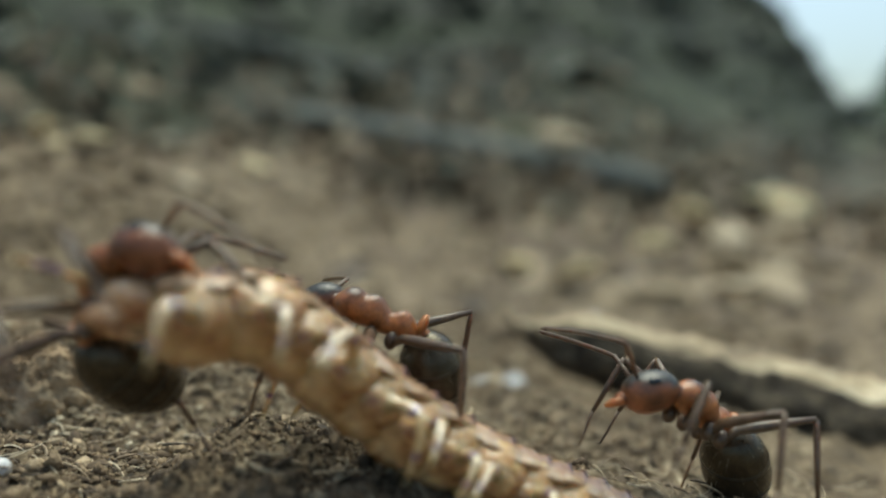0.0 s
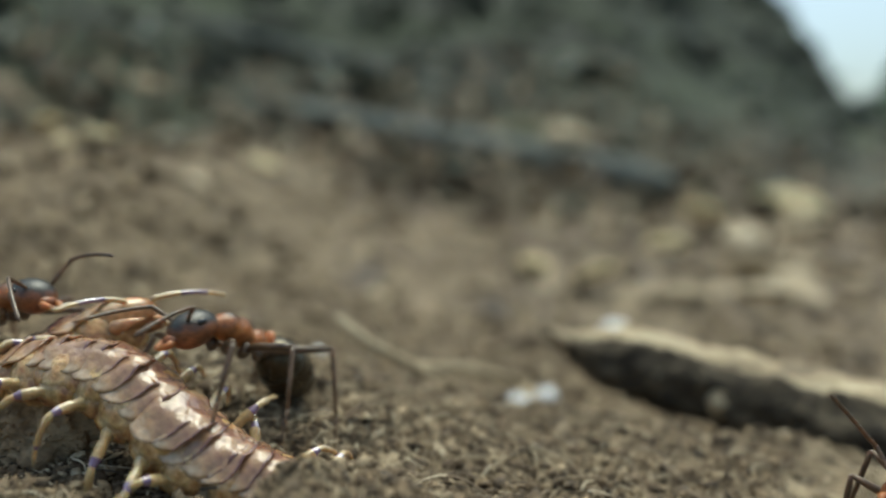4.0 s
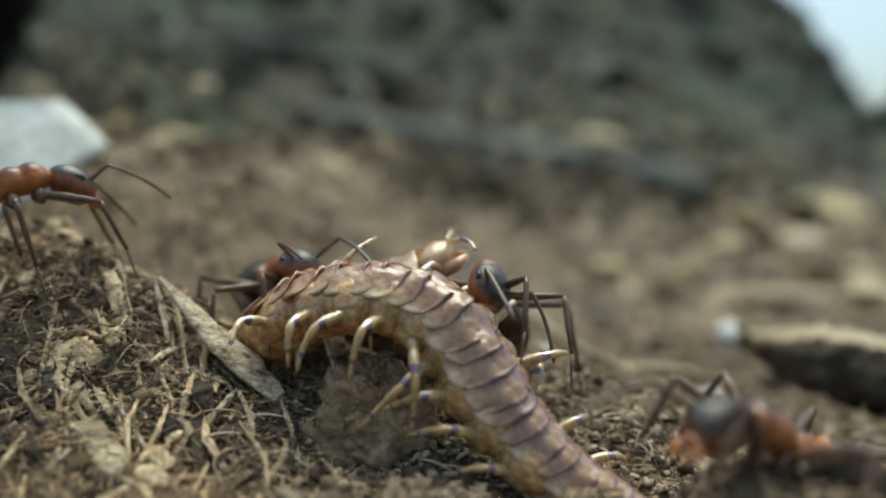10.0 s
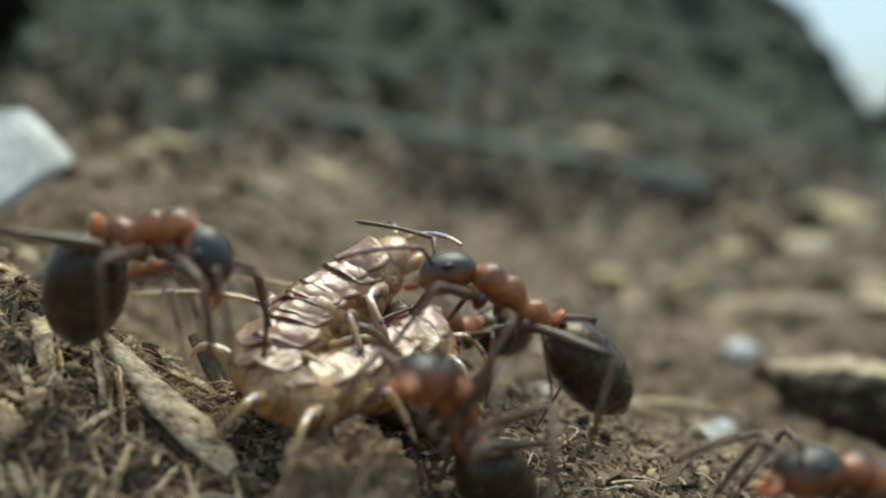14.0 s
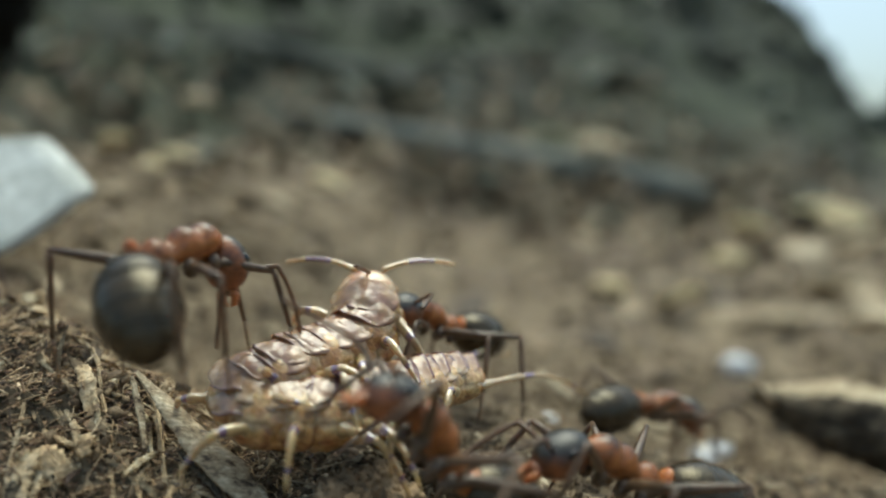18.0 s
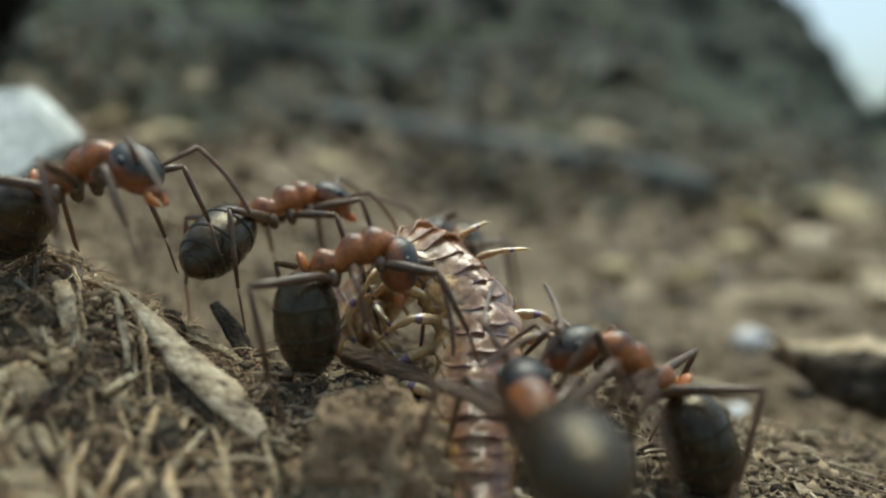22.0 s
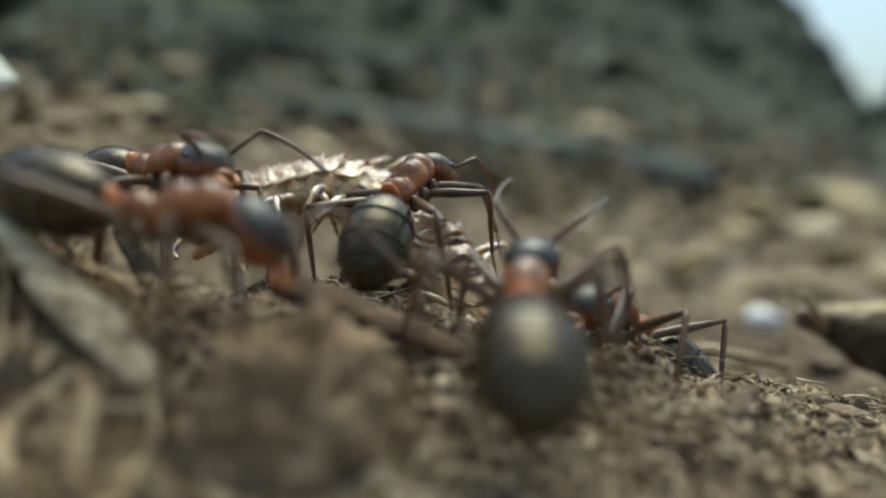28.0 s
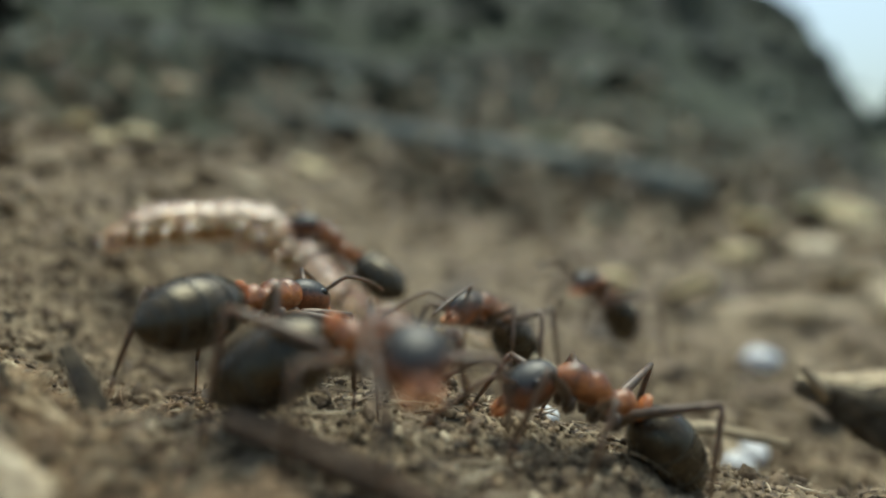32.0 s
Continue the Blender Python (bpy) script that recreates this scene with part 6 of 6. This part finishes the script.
    (27.0, (-6.96, 31.36, 7.96, 198, -29), (-6.24, 31.59, 8.37, 197, -30), (-5.54, 31.80, 8.82, -164, -36), (-4.89, 31.97, 9.36, -167, -36), (-4.15, 32.09, 9.77, -174, -19), (-3.31, 32.14, 9.92, 180, -3), (-2.46, 32.07, 9.84, 170, 13), (-1.68, 31.86, 9.55, 163, 21), (-0.92, 31.61, 9.26, 160, 18), (-0.16, 31.31, 9.00, 157, 18), (0.59, 30.98, 8.74, 157, 18), (1.34, 30.65, 8.47, 153, 20), (1.98, 30.22, 8.11, 136, 31), (2.44, 29.67, 7.64, -226, 32), (3.01, 29.18, 7.22, -224, 28), (3.48, 28.58, 6.84, -240, 24), (3.82, 27.86, 6.51, -244, 23)),
    (28.0, (-7.37, 32.84, 8.69, 201, -31), (-6.73, 33.09, 9.11, 201, -30), (-6.07, 33.34, 9.49, -159, -23), (-5.36, 33.62, 9.74, -161, -15), (-4.61, 33.81, 9.91, -171, -12), (-3.82, 33.86, 10.07, 178, -6), (-3.03, 33.77, 10.05, 168, 8), (-2.28, 33.54, 9.86, 162, 19), (-1.59, 33.31, 9.53, 161, 32), (-1.00, 33.09, 9.03, 157, 38), (-0.41, 32.81, 8.56, 151, 33), (0.17, 32.43, 8.16, 143, 32), (0.66, 32.00, 7.70, 133, 38), (1.05, 31.50, 7.20, -235, 35), (1.41, 30.92, 6.78, -238, 29), (1.80, 30.31, 6.43, -237, 23), (2.20, 29.69, 6.13, -237, 22)),
    (29.0, (-7.65, 35.26, 9.50, 230, -33), (-7.21, 35.78, 9.95, 226, -31), (-6.65, 36.25, 10.30, -148, -20), (-5.94, 36.61, 10.50, -158, -9), (-5.16, 36.84, 10.55, -168, 0), (-4.36, 36.96, 10.49, 185, 9), (-3.57, 36.98, 10.30, 178, 19), (-2.83, 36.90, 9.96, 170, 29), (-2.15, 36.75, 9.53, 165, 34), (-1.54, 36.54, 9.03, 157, 41), (-0.99, 36.28, 8.48, 157, 40), (-0.39, 36.06, 7.97, 161, 37), (0.24, 35.85, 7.49, 159, 35), (0.85, 35.57, 7.04, -208, 33), (1.45, 35.20, 6.62, -218, 27), (1.97, 34.66, 6.30, -231, 19), (2.43, 34.03, 6.07, -234, 17)),
    (30.0, (-8.79, 37.43, 10.76, 201, -13), (-8.02, 37.74, 10.95, 201, -12), (-7.23, 38.02, 11.10, -160, -10), (-6.44, 38.30, 11.25, -162, -7), (-5.61, 38.52, 11.30, -170, 4), (-4.78, 38.60, 11.15, 183, 14), (-3.96, 38.60, 10.90, 178, 20), (-3.18, 38.53, 10.57, 171, 27), (-2.46, 38.37, 10.13, 165, 36), (-1.86, 38.17, 9.56, 159, 46), (-1.34, 37.94, 8.93, 154, 46), (-0.77, 37.65, 8.35, 151, 39), (-0.18, 37.31, 7.84, 149, 35), (0.43, 36.94, 7.37, -211, 31), (1.06, 36.55, 6.95, -213, 30), (1.65, 36.12, 6.51, -222, 33), (2.13, 35.61, 6.03, -227, 34)),
    (31.0, (-9.75, 40.40, 10.70, 201, -22), (-8.96, 40.70, 11.04, 200, -21), (-8.14, 40.98, 11.31, -162, -13), (-7.28, 41.24, 11.48, -164, -8), (-6.39, 41.46, 11.56, -170, 0), (-5.49, 41.55, 11.46, 182, 12), (-4.62, 41.53, 11.20, 177, 21), (-3.81, 41.46, 10.80, 173, 35), (-3.15, 41.34, 10.18, 165, 46), (-2.54, 41.14, 9.54, 157, 41), (-1.89, 40.82, 8.97, 152, 38), (-1.26, 40.46, 8.41, 149, 39), (-0.67, 40.08, 7.84, 147, 39), (-0.07, 39.69, 7.27, -210, 36), (0.64, 39.37, 6.79, -201, 28), (1.37, 39.04, 6.37, -215, 30), (1.94, 38.50, 5.90, -224, 31)),
    (32.0, (-16.09, 47.25, 10.38, 213, -17), (-15.17, 47.85, 10.73, 212, -17), (-14.20, 48.42, 10.97, -152, -6), (-13.18, 48.94, 11.01, -154, 0), (-12.12, 49.39, 11.01, -160, -1), (-11.02, 49.71, 11.04, 193, 0), (-9.89, 49.91, 10.96, 186, 10), (-8.80, 49.91, 10.61, 174, 26), (-7.88, 49.71, 9.96, 164, 40), (-7.07, 49.42, 9.20, 156, 42), (-6.31, 48.99, 8.45, 145, 40), (-5.62, 48.44, 7.72, 141, 37), (-4.84, 47.84, 7.12, 144, 26), (-3.99, 47.21, 6.69, -219, 20), (-3.19, 46.46, 6.33, -225, 15), (-2.37, 45.71, 6.05, -219, 14), (-1.49, 45.02, 5.79, -218, 13)),
]


ROLL = [(0, 25), (2.5, 25), (4.5, 2), (11, 2), (12, 5), (19, 0), (32, 0)]   # seconds, roll of the body
TWIST = [(0, 0), (2.5, 0), (4.5, -26), (11, -26), (12, 0), (32, 0)]          # seconds, further roll of its hinder half


def roll_at(t, i):
    base = float(np.interp(t, [a for a, b in ROLL], [b for a, b in ROLL]))
    return base + smooth((i - 6) / 5.0) * float(np.interp(t, [a for a, b in TWIST], [b for a, b in TWIST]))


def turned(rows):
    """The same rows with halfway poses put in where a thing turns far between two of them."""
    out = [rows[0]]
    for (t0, a), (t1, b) in zip(rows, rows[1:]):
        qa, qb = a.to_quaternion(), b.to_quaternion()
        qb.make_compatible(qa)
        n = max(1, math.ceil(math.degrees(qa.rotation_difference(qb).angle) / 60))
        for k in range(1, n):
            u = k / n
            out.append((t0 + (t1 - t0) * u, Matrix.LocRotScale(a.translation.lerp(b.translation, u), qa.slerp(qb, u), None)))
        out.append((t1, b))
    return out


def motions():
    root = centipede.matrix_basis.inverted()
    for key, rows in ANT_ROWS.items():
        a = ANTS[key]
        walk(a["ant"], turned([(t, pose(x * MM, y * MM, z * MM, 0, -pitch, yaw)) for t, x, y, z, yaw, pitch, hy, hp, gy, gp in rows]))
        walk(a["head"], turned([(r[0], pose(*(NECK * MM), 0, -r[7], r[6])) for r in rows]))
        walk(a["gaster"], turned([(r[0], pose(*(WAIST * MM), 0, -r[9], r[8])) for r in rows]))
        rnd = random.Random(ord(key) + 5)
        for s, feeler in zip((-1, 1), a["feelers"]):
            base = feeler.location.copy()
            ph = rnd.uniform(0, 6)
            walk(feeler, [(t, pose(*base, 0, 14 * math.sin(1.7 * t + ph), 16 * math.sin(2.3 * t + ph * 2))) for t in np.arange(0, 32.01, 0.8)])
        for k, leg in enumerate(a["legs"]):
            base = leg.location.copy()
            ph = math.pi * (k % 2) + rnd.uniform(-0.5, 0.5)
            swing = []
            for i, r in enumerate(rows):
                q = rows[min(i + 1, len(rows) - 1)]
                step = min(1.0, math.hypot(q[1] - r[1], q[2] - r[2]) / max(0.1, q[0] - r[0]) / 5.0) if i + 1 < len(rows) else 0.1
                swing.append((r[0], pose(*base, 0, 0, (4 + 14 * step) * math.sin(5.3 * r[0] + ph))))
            walk(leg, swing)
    for k, leg in enumerate(LEGS):
        base = leg.location.copy()
        rnd = random.Random(k)
        rear = k >= len(LEGS) - 2
        f, ph, tilt, yaw = rnd.uniform(2.0, 4.0), rnd.uniform(0, 6), rnd.uniform(-18, 18), rnd.uniform(-25, 25)
        if k % 2 and not rear:
            tilt -= 22
        if k % 2 == 0 and k // 2 in (5, 6):
            tilt = -80
        lift = [float(np.interp(t, [9.6, 11.2, 12.4, 13.4, 14.4], [-22, 0, 75, 75, 0])) if rear else 0.0 for t in np.arange(0, 32.01, 0.8)]
        walk(leg, [(t, pose(*base, tilt + 12 * math.sin(f * t + ph), up, yaw + 14 * math.sin(0.7 * f * t + ph * 2))) for t, up in zip(np.arange(0, 32.01, 0.8), lift)])
    for i, ring in enumerate(RINGS):
        rows = []
        for row in CENTIPEDE_ROWS:
            x, y, z, yaw, pitch = row[i + 1]
            rows.append((row[0], root @ pose(x * MM, y * MM, z * MM, roll_at(row[0], i), -pitch, yaw)))
        walk(ring, turned(rows))


motions()
